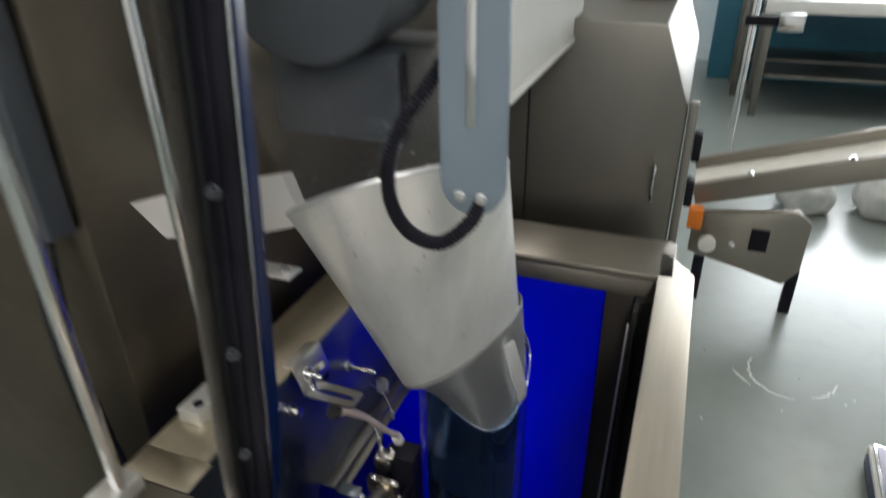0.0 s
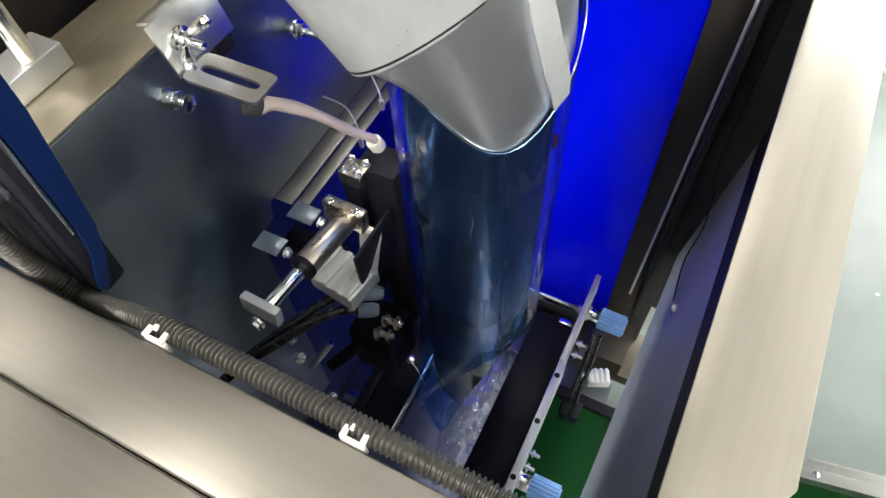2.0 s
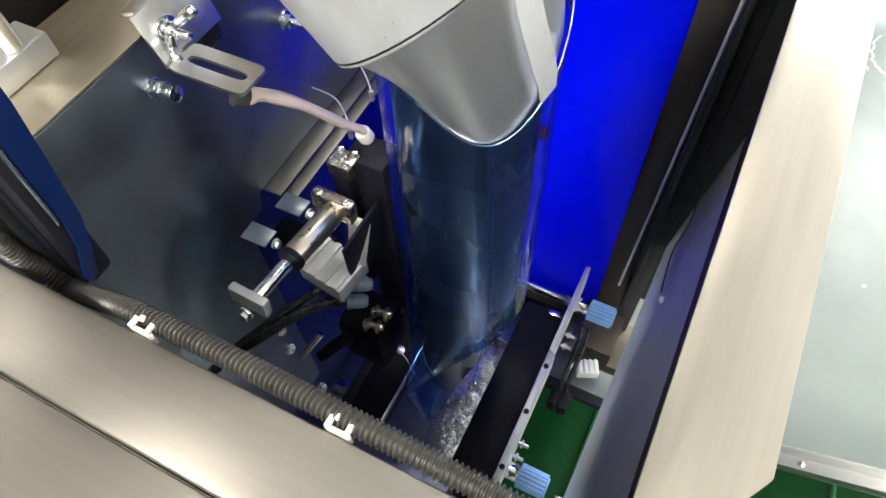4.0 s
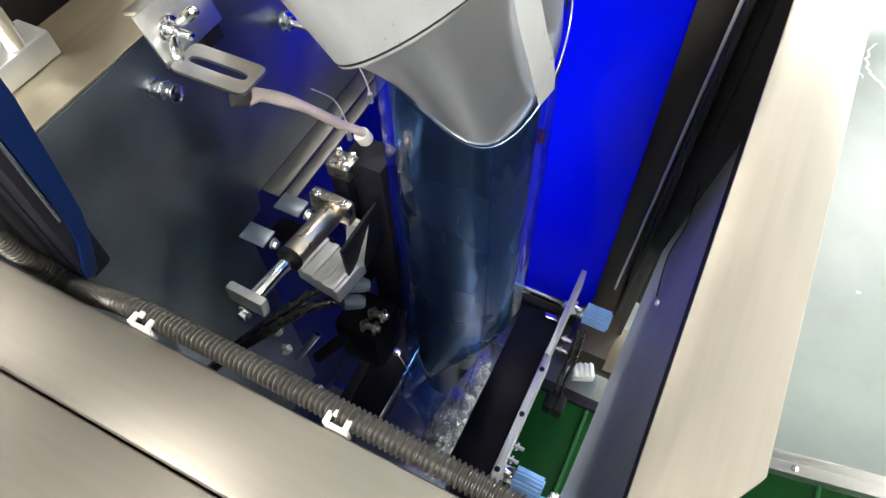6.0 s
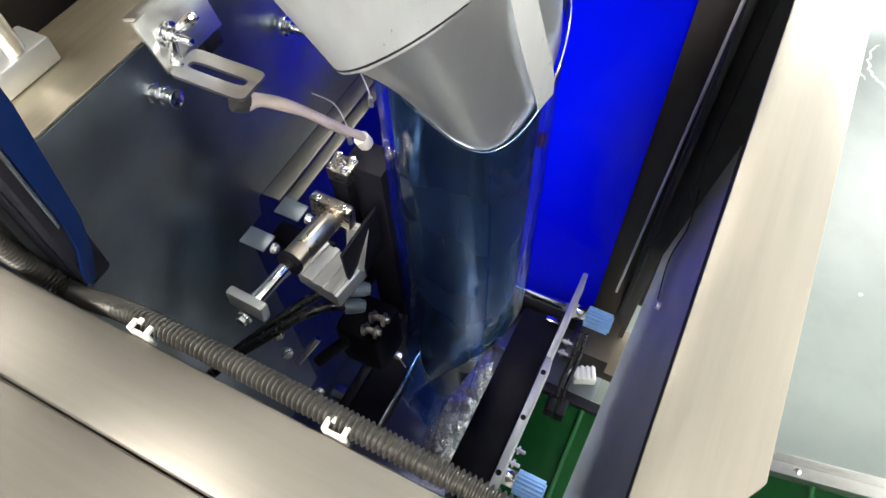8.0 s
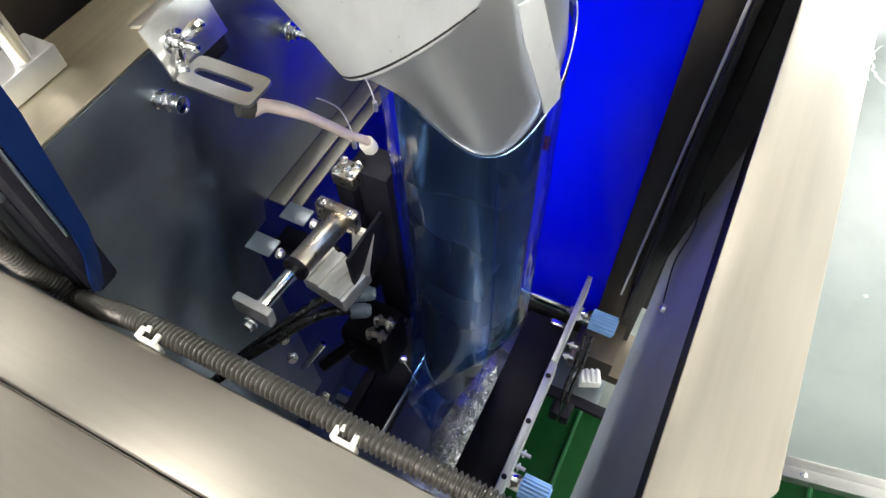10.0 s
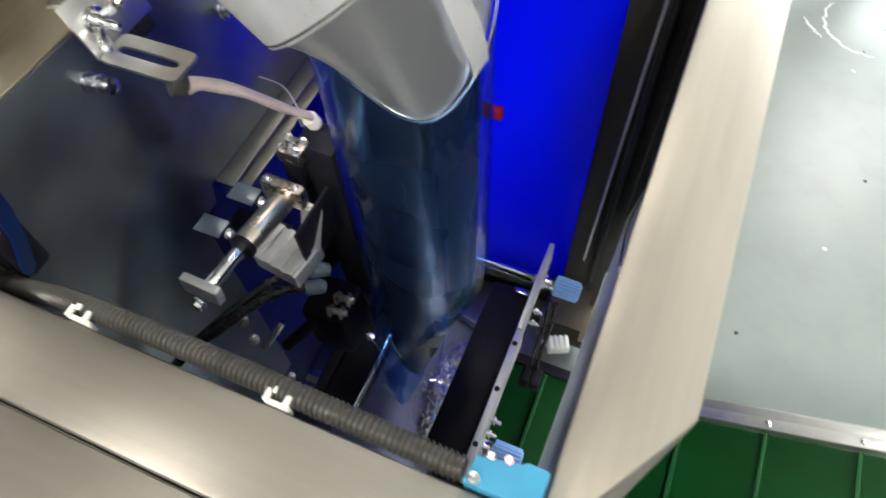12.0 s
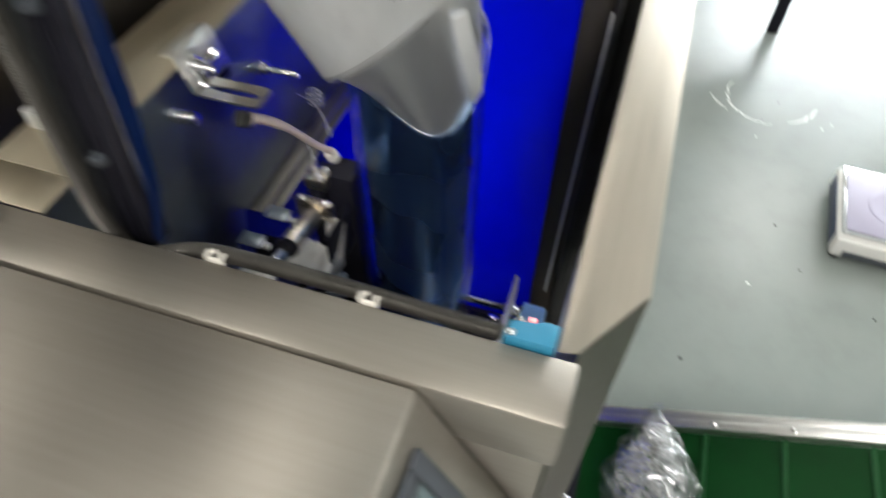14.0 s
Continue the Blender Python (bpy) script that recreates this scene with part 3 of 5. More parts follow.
    add_prism(bm, [(0.207, 0.5485), (0.248, 0.5485), (0.2485, 0.570), (0.236, 0.5705), (0.231, 0.566), (0.209, 0.5645)], TOP - 0.012, TOP + 0.008, None, 0.0012)
    sensor = part("photo_sensor", bm, CYAN, m, "cyan plastic photo sensor")
    rod_part("indicator", (0.226, 0.5675, TOP + 0.0085), (0.226, 0.5675, TOP + 0.0100), 0.002, LED_RED, sensor, "lit red indicator", 0)
    bolt((0.212, 0.552, TOP + 0.009), (0, 0, 1), 0.0025, sensor, CHROME, False, "screw")
    bolt((0.216, 0.566, TOP + 0.006), (0, 1, 0.3), 0.0028, sensor, CHROME, False, "screw")
    # rods in blocks
    for rx, ry in ((-0.293, 0.694), (-0.290, 0.512)):
        bm = bmesh.new()
        add_box(bm, rx - 0.03, rx + 0.006, ry - 0.052, ry + 0.026, TOP + 0.0005, TOP + 0.024, 0.002)
        blk = part("clamp_block", bm, ALU, m, "milled aluminium clamp block")
        for k in (-0.035, ):
            rod_part("socket", (rx - 0.008, ry + k, TOP + 0.0242), (rx - 0.008, ry + k, TOP + 0.0252), 0.007, BLACK, blk, bevel=0)
        rod_part("guide_rod", (rx - 0.003, ry, TOP + 0.0245), (rx - 0.003, ry, 2.15), 0.0085, CHROME, m, "polished chrome guide rod", seg=28)


def build_left_fittings(m):
    """What is mounted on the wall of the well: slotted bracket, wing nut, air fitting, silicone tube."""
    # upright plate and slotted arm
    bm = bmesh.new()
    lean = Matrix.Translation((-0.188, 0.76, TOP)) @ Matrix.Rotation(radians(-17), 4, "Y") @ Matrix.Translation((0.188, -0.76, -TOP))
    add_box(bm, -0.190, -0.1865, 0.741, 0.812, TOP + 0.002, TOP + 0.050, 0.001, lean)
    add_box(bm, -0.210, -0.1902, 0.748, 0.812, TOP + 0.0465, TOP + 0.050, 0.001, lean)
    plate = part("bracket_plate", bm, RAIL, m, "bright steel bracket plate")
    # arm with a slot
    bm = bmesh.new()
    z0, z1 = TOP + 0.0035, TOP + 0.0065
    def rounded(hx, hy, power, z):
        ring = []
        for k in range(56):
            c, d = math.cos(2 * math.pi * k / 56), math.sin(2 * math.pi * k / 56)
            x, y = math.copysign(abs(c) ** (2 / power), c), math.copysign(abs(d) ** (2 / power), d)
            ring.append(bm.verts.new((-0.1485 + hx * x, 0.7565 + hy * y, z)))
        return ring

    loops = [rounded(0.0375, 0.0175, 9, z0), rounded(0.0375, 0.0175, 9, z1), rounded(0.0290, 0.0045, 4, z1), rounded(0.0290, 0.0045, 4, z0)]
    for r0, r1 in zip(loops, loops[1:] + loops[:1]):
        for k in range(56):
            bm.faces.new((r0[k], r0[(k + 1) % 56], r1[(k + 1) % 56], r1[k]))
    part("slotted_arm", bm, RAIL, plate, "bright slotted steel arm")
    # wing nut and its bolt
    bm = bmesh.new()
    c = Vector((-0.194, 0.760, TOP + 0.028))
    add_cyl(bm, c, c + Vector((0.003, 0, 0)), 0.011, None, 20, 0.0005)
    add_cyl(bm, c + Vector((0.003, 0, 0)), c + Vector((0.012, 0, 0)), 0.0075, 0.006, 16, 0.001)
    add_cyl(bm, c, c + Vector((0.026, 0, 0)), 0.0035, None, 12, 0.0006)
    for s in (-1, 1):
        mt = Matrix.Translation(c + Vector((0.008, 0, 0))) @ Matrix.Rotation(radians(35), 4, "X")
        pts = [(0.0, s * 0.004, 0), (0.006, s * 0.012, 0), (0.011, s * 0.019, 0), (0.012, s * 0.022, 0)]
        add_sweep(bm, [mt @ q for q in smooth_path(pts, 6)], lambda i: 0.0030 + 0.0022 * math.sin(min(i, 16) / 16 * 2.6), 10)
    part("wing_nut", bm, CHROME, plate, "chrome wing nut")
    # support behind the arm
    bm = bmesh.new()
    add_box(bm, -0.2395, -0.188, 0.785, 0.808, TOP - 0.014, TOP + 0.0015, 0.002)
    part("bracket_foot", bm, BLACK, m)
    # air fitting on the wall
    bm = bmesh.new()
    f = Vector((-0.2395, 0.750, 1.126))
    way = Vector((1, 0.06, 0.05)).normalized()
    for a, b_, r, s in ((0, 0.004, 0.010, 6), (0.004, 0.012, 0.008, 18), (0.012, 0.017, 0.0095, 6), (0.017, 0.026, 0.0075, 18), (0.026, 0.030, 0.0085, 18)):
        add_cyl(bm, f + way * a, f + way * b_, r, None, s, 0.0005)
    part("air_fitting", bm, CHROME, m, "chrome push-in air fitting")
    # silicone tube
    bm = bmesh.new()
    path = smooth_path([(-0.172, 0.79, 1.105), (-0.166, 0.805, 1.098), (-0.150, 0.835, 1.065), (-0.138, 0.872, 1.010), (-0.128, 0.893, 0.982), (-0.126, 0.897, 0.974)], 10)
    add_sweep(bm, path, lambda i: 0.0108 - 0.0034 * min(1.0, i / 40) + 0.0006 * math.sin(i * 0.5), 14, True, 0.62)
    hose = part("silicone_tube", bm, SILICONE, m, "milky silicone tube")
    rod_part("ferrule", (-0.128, 0.895, 0.976), (-0.124, 0.899, 0.962), 0.0095, WHITE, hose, bevel=0.001)
    rod_part("collar", (-0.178, 0.783, 1.112), (-0.170, 0.793, 1.104), 0.0105, RUBBER, hose, bevel=0.001)
    # threaded stud behind the chute
    rod_part("stud", (-0.239, 0.932, 1.072), (-0.180, 0.934, 1.070), 0.0042, CHROME, m)
    bolt((-0.231, 0.932, 1.072), (1, 0, 0), 0.0085, m, CHROME)
    bm = bmesh.new()
    coil = [(-0.222 + 0.010 * math.cos(k * 0.7), 1.035 + 0.012 * math.sin(k * 0.7), 0.935 + 0.0011 * k) for k in range(28)]
    add_sweep(bm, smooth_path(coil, 3), 0.0012, 6)
    part("wire_coil", bm, ALU, m, "small coil of grey sensor wire")
    # thin wires with lugs
    for y, z in ((1.02, 0.92), (0.96, 0.905)):
        bm = bmesh.new()
        add_sweep(bm, smooth_path([(-0.236, y - 0.01, z + 0.05), (-0.222, y + 0.01, z + 0.02), (-0.205, y + 0.005, z - 0.005), (-0.19, y - 0.012, z - 0.012)], 8), 0.0011, 8)
        add_cyl(bm, (-0.19, y - 0.012, z - 0.020), (-0.19, y - 0.012, z - 0.004), 0.0035, None, 8)
        part("wire", bm, ALU, m, "thin grey sensor wire")


def build_back_seal(m):
    """Back-seal unit: heater bar, air cylinder, carrier block, fittings and hoses."""
    bm = bmesh.new()
    add_box(bm, -0.126, -0.084, 0.862, 0.905, 0.62, 0.962, 0.002)
    seal = part("seal_bar", bm, BLACK, m, "tall black heater bar")
    box_part("bar_carrier", (-0.150, -0.1265, 0.850, 0.91, 0.70, 0.940), BLACK, seal, bevel=0.002)
    # cylinder lying along the wall
    a, e = Vector((-0.108, 0.655, 0.982)), Vector((-0.102, 0.795, 0.965))
    d = (e - a).normalized()
    bm = bmesh.new()
    add_cyl(bm, a + d * 0.062, e, 0.0135, None, 26, 0.001)
    cyl = part("air_cylinder", bm, BRASS, m, "nickel-plated air cylinder")
    rod_part("piston_rod", a + d * 0.004, a + d * 0.0625, 0.0075, CHROME, cyl, seg=20)
    rod_part("ring", a + d * 0.058, a + d * 0.0645, 0.0145, BLACK, cyl)
    fr = Matrix.Translation(e) @ d.to_track_quat("Y", "Z").to_matrix().to_4x4()
    box_part("end_cap", (-0.030, 0.022, -0.006, 0.008, -0.012, 0.016), BRASS, cyl, bevel=0.0025, m=fr)
    fr2 = Matrix.Translation(a) @ d.to_track_quat("Y", "Z").to_matrix().to_4x4()
    box_part("rod_plate", (-0.026, 0.019, -0.005, 0.006, -0.010, 0.012), ALU, cyl, bevel=0.003, m=fr2)
    bolt(a - d * 0.010 + Vector((-0.004, 0, -0.012)), -d, 0.006, cyl, CHROME)
    for k in (-0.02, 0.013):
        bolt(e + Vector((k, 0.0, 0.018)), (0, 0, 1), 0.0035, cyl, CHROME)
    # connector block further back
    bm = bmesh.new()
    add_box(bm, -0.148, -0.118, 0.845, 0.872, 0.945, 0.965, 0.002)
    con = part("terminal_block", bm, BRASS, m, "metal terminal block with screws")
    for x, y in ((-0.142, 0.85), (-0.124, 0.85), (-0.142, 0.867), (-0.124, 0.867), (-0.133, 0.858)):
        bolt((x, y, 0.967), (0.2, -0.2, 1), 0.0038, con, CHROME)
    # carrier block below the cylinder, milled with ribs
    bm = bmesh.new()
    mt = pose(-0.098, 0.758, 0.895, 0, 0, -8)
    add_box(bm, -0.032, 0.030, -0.024, 0.026, -0.014, 0.010, 0.002, mt)
    for k in range(4):
        add_box(bm, -0.030 + 0.016 * k, -0.022 + 0.016 * k, -0.024, 0.026, 0.0102, 0.0135, 0.0008, mt)
    blk = part("carrier_block", bm, ALU, m, "ribbed aluminium carrier block")
    box_part("web", (-0.0745, -0.0705, 0.755, 0.828, 0.875, 0.955), BLACK, blk, bevel=0.001)
    box_part("web_plate", (-0.090, -0.0755, 0.800, 0.806, 0.870, 0.945), WHITE, blk, bevel=0.001)
    # hinge plates on the left of the cylinder
    for x0, y0, z in ((-0.168, 0.745, 0.925), (-0.150, 0.792, 0.935)):
        box_part("hinge_plate", (x0 - 0.034, x0, y0 - 0.010, y0 + 0.014, z, z + 0.003), STEEL_DARK, m, bevel=0.001)
        bolt((x0 + 0.002, y0 + 0.004, z - 0.008), (1, 0, 0), 0.005, m)
    # two fittings with black hoses
    for hx, hy, hz, k in ((-0.078, 0.776, 0.850, 0), (-0.073, 0.755, 0.846, 1)):
        bm = bmesh.new()
        add_cyl(bm, (hx - 0.010, hy - 0.008, hz), (hx + 0.006, hy + 0.004, hz - 0.004), 0.0092, None, 18, 0.001)
        add_cyl(bm, (hx + 0.005, hy + 0.003, hz - 0.004), (hx + 0.009, hy + 0.006, hz - 0.006), 0.0078, None, 6, 0.0006)
        hose = part("elbow_fitting", bm, BLUE_GREY, m, "blue-grey push-in fitting")
        bm = bmesh.new()
        path = smooth_path([(hx - 0.004, hy - 0.003, hz), (hx - 0.030, hy - 0.020, hz + 0.003), (-0.128 + 0.004 * k, 0.732 - 0.022 * k, 0.848), (-0.155 + 0.004 * k, 0.684 - 0.012 * k, 0.838), (-0.186, 0.640 - 0.008 * k, 0.815), (-0.222, 0.596 - 0.006 * k, 0.77)], 12)
        add_sweep(bm, path, 0.0062, 14)
        part("air_hose", bm, BLACK_GLOSS, hose, "glossy black air hose")
    # folded gusset between the cylinder and its carrier
    bm = bmesh.new()
    a = [bm.verts.new(q) for q in ((-0.098, 0.806, 0.945), (-0.070, 0.806, 0.940), (-0.062, 0.772, 0.905), (-0.084, 0.770, 0.905))]
    bm.faces.new(a)
    bmesh.ops.solidify(bm, geom=list(bm.faces), thickness=0.002)
    part("gusset", bm, ALU, m, "bright folded steel gusset")
    rod_part("slide_rod", (-0.122, 0.722, 0.770), (-0.142, 0.690, 0.735), 0.0048, CHROME, m)
    # valve body with small screws beside the film
    for k, (x, y, z) in enumerate(((-0.098, 0.800, 0.72), (-0.104, 0.784, 0.705))):
        bm = bmesh.new()
        add_cyl(bm, (x, y, z), (x + 0.03, y + 0.004, z), 0.005, None, 12, 0.0006)
        add_cyl(bm, (x + 0.004, y, z), (x + 0.009, y, z), 0.010, None, 6, 0.0006)
        add_cyl(bm, (x + 0.020, y + 0.002, z), (x + 0.025, y + 0.003, z), 0.010, None, 6, 0.0006)
        part("throttle_screw", bm, BRASS, m)
    bm = bmesh.new()
    add_box(bm, -0.15, -0.075, 0.772, 0.845, 0.58, 0.690, 0.012)
    part("valve_body", bm, BLACK, m)
    # lower link rods and bolts
    rod_part("link_rod", (-0.150, 0.725, 0.66), (-0.118, 0.762, 0.69), 0.009, BLACK, m)
    for p in ((-0.175, 0.705, 0.765), (-0.17, 0.70, 0.72), (-0.145, 0.70, 0.60)):
        bolt(p, (0.2, -0.4, 1), 0.006, m, CHROME)
    # support arm below the wall
    box_part("support_arm", (-0.236, -0.150, 0.80, 0.83, 0.80, 0.83), BLACK, m, bevel=0.002)


JAWZ = 0.42
BELT_SPEED = 0.15


def build_jaws(m):
    """Cross-seal jaws on two guide rods; returns the moving parts."""
    for x0, y in ((0.06, 0.765), (-0.30, 1.115)):
        rod_part("jaw_rod", (x0, y, JAWZ - 0.03), (0.150, y, JAWZ - 0.03), 0.0095, CHROME, m, "chrome jaw guide rod", seg=24)
    # right jaw
    bm = bmesh.new()
    add_box(bm, 0.052, 0.125, 0.715, 1.068, JAWZ - 0.055, JAWZ - 0.004, 0.003)
    right = part("jaw", bm, BLACK, m, "black right sealing jaw with a steel bar")
    bm = bmesh.new()
    add_box(bm, 0.1265, 0.1405, 0.70, 0.985, JAWZ - 0.060, JAWZ, 0.0015)
    part("jaw_bar", bm, BRIGHT_BAR, right, "bright aluminium jaw bar")
    box_part("jaw_plate", (0.1265, 0.1365, 0.9855, 1.185, JAWZ - 0.060, JAWZ + 0.004), BRIGHT_BAR, right, bevel=0.0012)
    for y in (0.757, 0.862, 0.955):
        rod_part("socket", (0.1335, y, JAWZ + 0.0002), (0.1335, y, JAWZ + 0.0010), 0.0050, BLACK, right, bevel=0, seg=16)
    for y in (0.765, 1.115):
        bm = bmesh.new()
        flutes = [(0.0213 if k % 2 else 0.0192, 2 * math.pi * k / 36) for k in range(36)]
        add_prism(bm, [(r * math.cos(a), r * math.sin(a)) for r, a in flutes], 0.0, 0.048, Matrix.Translation((0.163, y, JAWZ - 0.03)) @ Matrix.Rotation(radians(90), 4, "Y"))
        add_cyl(bm, (0.2112, y, JAWZ - 0.03), (0.214, y, JAWZ - 0.03), 0.0165, None, 24, 0.001)
        part("bushing", bm, BLUE_KNOB, right, "pale blue fluted bushing")
        rod_part("sleeve", (0.137, y, JAWZ - 0.03), (0.163, y, JAWZ - 0.03), 0.015, CHROME, right)
    for y in (0.79, 0.815, 1.02, 1.045):
        bm = bmesh.new()
        add_cyl(bm, (0.1405, y, JAWZ - 0.03), (0.160, y, JAWZ - 0.03), 0.0035, None, 12)
        add_cyl(bm, (0.146, y, JAWZ - 0.03), (0.150, y, JAWZ - 0.03), 0.0075, None, 6)
        part("adjuster", bm, ZINC, right)
    bm = bmesh.new()
    add_box(bm, 0.098, 0.124, 1.055, 1.066, JAWZ - 0.0035, JAWZ + 0.004, 0.001)
    part("clip", bm, CHROME, right)
    for k in (0, 1):
        bm = bmesh.new()
        add_sweep(bm, smooth_path([(0.165 + 0.012 * k, 1.085, JAWZ - 0.045), (0.168 + 0.012 * k, 1.05, JAWZ - 0.09), (0.165 + 0.012 * k, 1.01, JAWZ - 0.13), (0.168 + 0.012 * k, 0.985, JAWZ - 0.17)], 10), 0.0042, 10)
        part("cable", bm, BLACK_GLOSS, right, "black heater cable")
    bm = bmesh.new()
    add_box(bm, 0.152, 0.172, 0.955, 0.992, JAWZ - 0.205, JAWZ - 0.165, 0.004)
    add_box(bm, 0.174, 0.194, 0.955, 0.992, JAWZ - 0.205, JAWZ - 0.165, 0.004)
    part("plug", bm, BLACK, right)
    # left jaw
    bm = bmesh.new()
    add_box(bm, -0.150, -0.088, 0.72, 1.06, JAWZ - 0.055, JAWZ - 0.004, 0.003)
    left = part("jaw", bm, BLACK, m, "black left sealing jaw")
    box_part("jaw_bar", (-0.172, -0.1515, 0.70, 1.07, JAWZ - 0.055, JAWZ - 0.002), BLACK, left, bevel=0.002)
    box_part("wiper", (-0.0875, -0.0845, 0.735, 1.04, JAWZ - 0.012, JAWZ + 0.006), CHROME, left, "thin bright wiper strip", 0.0004)
    for y in (0.765, 1.115):
        rod_part("sleeve", (-0.20, y, JAWZ - 0.03), (-0.152, y, JAWZ - 0.03), 0.016, CHROME, left)
    bm = bmesh.new()
    add_sweep(bm, smooth_path([(-0.12, 0.86, JAWZ + 0.03), (-0.118, 0.862, JAWZ + 0.012), (-0.10, 0.855, JAWZ + 0.006), (-0.07, 0.835, JAWZ + 0.002)], 8), 0.0007, 6)
    part("thermocouple", bm, ALU, left, "thin bent sensor wire")
    bolt((-0.12, 0.868, JAWZ), (0, 0, 1), 0.006, left)
    # slide plate that leads the bag to the belt
    slide = Matrix.Translation((-0.06, 0.0, 0.185)) @ Matrix.Rotation(radians(28), 4, "Y")
    plate = box_part("slide_plate", (-0.115, 0.105, 0.64, 1.07, -0.0015, 0.0015), SLIDE_BLUE_LIT, m, "satin steel slide plate under the jaws, blue light painted in", 0.001, slide)
    box_part("slide_side", (-0.115, 0.105, 1.0705, 1.0735, -0.02, 0.03), SLIDE_BLUE_LIT, plate, bevel=0.001, m=slide)
    # lower frame seen past the jaws
    bm = bmesh.new()
    add_prism(bm, [(0.155, 1.13), (0.237, 1.13), (0.237, 1.24), (0.155, 1.24)], 0.14, 0.20)
    part("lower_bracket", bm, STEEL_BROWN, m, "dull steel lower bracket")
    box_part("frame_tie", (0.140, 0.285, 1.135, 1.256, 0.1005, 0.1375), STEEL_BROWN, m, bevel=0.002)
    bm = bmesh.new()
    mt = pose(0.200, 1.075, 0.215, 0, 0, 24)
    add_box(bm, -0.022, 0.024, -0.016, 0.016, -0.015, 0.010, 0.002, mt)
    for k in range(4):
        add_box(bm, -0.019 + 0.011 * k, -0.013 + 0.011 * k, -0.016, 0.016, 0.0102, 0.015, 0.001, mt)
    add_cyl(bm, mt @ Vector((-0.034, 0.004, 0)), mt @ Vector((-0.0225, 0.004, 0)), 0.008, None, 12, 0.001)
    part("clamp_block", bm, BRIGHT_BAR, m, "bright ribbed clamp block")
    return right, left


LIP = ((-180, 1.150), (-140, 1.160), (-112, 1.166), (-97, 1.162), (-76, 1.133), (-63, 1.115), (-49, 1.109), (-34, 1.121), (-13, 1.152), (3, 1.170), (30, 1.196), (70, 1.196), (120, 1.175), (180, 1.150))


def lip_height(a):
    """Height of the collar's cut lower lip at the angle a, its corners rounded off."""
    total = 0.0
    for step in range(-4, 5):
        d = (math.degrees(a) + 4.5 * step + 180) % 360 - 180
        for (a0, z0), (a1, z1) in zip(LIP, LIP[1:]):
            if a0 <= d <= a1:
                total += z0 + (z1 - z0) * (d - a0) / (a1 - a0)
                break
    return total / 9


def outlet_height(a):
    """Height of the inner tube's oblique outlet at the angle a, longest at the left."""
    x = TR * math.cos(a)
    return 0.50 + 3.4 * max(0.0, x - 0.002) ** 1.05


def build_tube():
    """Forming tube with its mitred feed chute, collar and strap."""
    t = thing("forming_tube", "satin steel forming tube with a slanted feed chute", "chute", (TX, TY, 1.1))
    seg = 56

    def ring(f):
        return [f(2 * math.pi * k / seg) for k in range(seg)]

    def shell(rows, name, parent, label="", mat=STEEL_TUBE, thick=0.0016):
        bm = bmesh.new()
        rs = [[bm.verts.new(p) for p in row] for row in rows]
        for a, b in zip(rs, rs[1:]):
            for k in range(seg):
                bm.faces.new((a[k], a[(k + 1) % seg], b[(k + 1) % seg], b[k]))
        bmesh.ops.recalc_face_normals(bm, faces=bm.faces)
        bmesh.ops.solidify(bm, geom=list(bm.faces), thickness=thick)
        return part(name, bm, mat, parent, label)

    def mitre(x, y):
        # the plane in which chute and tube meet
        return 1.238 + 0.80 * (x - 0.002) + 0.02 * (y - 0.868)

    def low(a):
        x, y = TX + TR * math.cos(a), TY + TR * math.sin(a)
        # the outlet is cut back at the right and back, longest at the front left
        return Vector((x, y, lip_height(a)))

    def high(a):
        x, y = 0.004 + 0.083 * math.cos(a), 0.859 + 0.094 * math.sin(a)
        return Vector((x, y, mitre(x, y) + 0.003))

    def foot(a):
        x, y = 0.002 + 0.0795 * math.cos(a), 0.856 + 0.0895 * math.sin(a)
        return Vector((x, y, mitre(x, y) - 0.004))

    # lower tube
    rows = []
    lo, hi = ring(low), ring(high)
    for i in range(9):
        rows.append([p.lerp(q, i / 8) for p, q in zip(lo, hi)])
    shell(rows, "lower_tube", t, "short upright steel tube")
    # inner tube, which the film is drawn over; its outlet is cut obliquely
    rows = []
    for i in range(25):
        f = i / 24
        row = []
        for k in range(seg):
            a = 2 * math.pi * k / seg
            dent = 1 - 0.03 * f * f * math.cos(a + 0.6)
            row.append(Vector((TX - 0.004 * f + (TR - 0.0065) * dent * math.cos(a), TY - 0.006 * f + (TR - 0.0065) * math.sin(a), (lip_height(a) + 0.010) * (1 - f) + outlet_height(a) * f)))
        rows.append(row)
    shell(rows, "inner_tube", t, "long steel tube inside the film", TUBE_INNER)
    # chute, widening upwards
    rows = []
    top_c = Vector((-0.020, 0.715, 1.520))
    ux = Vector((0.93, 0.06, 0.36)).normalized()
    uy = Vector((-0.30, 0.42, 0.86)).cross(ux).normalized()
    base = [foot(a) for a in (2 * math.pi * k / seg for k in range(seg))]
    best = None
    tops = [top_c + ux * 0.126 * math.cos(a) + uy * 0.070 * math.sin(a) for a in (2 * math.pi * k / seg for k in range(seg))]
    for flip in (1, -1):
        for s in range(seg):
            cost = sum((base[k] - tops[(flip * k + s) % seg]).length for k in range(0, seg, 7))
            if best is None or cost < best[0]:
                best = (cost, flip, s)
    tops = [tops[(best[1] * k + best[2]) % seg] for k in range(seg)]
    for i in range(13):
        f = i / 12
        rows.append([p.lerp(q, f) for p, q in zip(base, tops)])
    chute = shell(rows, "feed_chute", t, "slanted widening steel chute", STEEL_LIT)
    bm = bmesh.new()
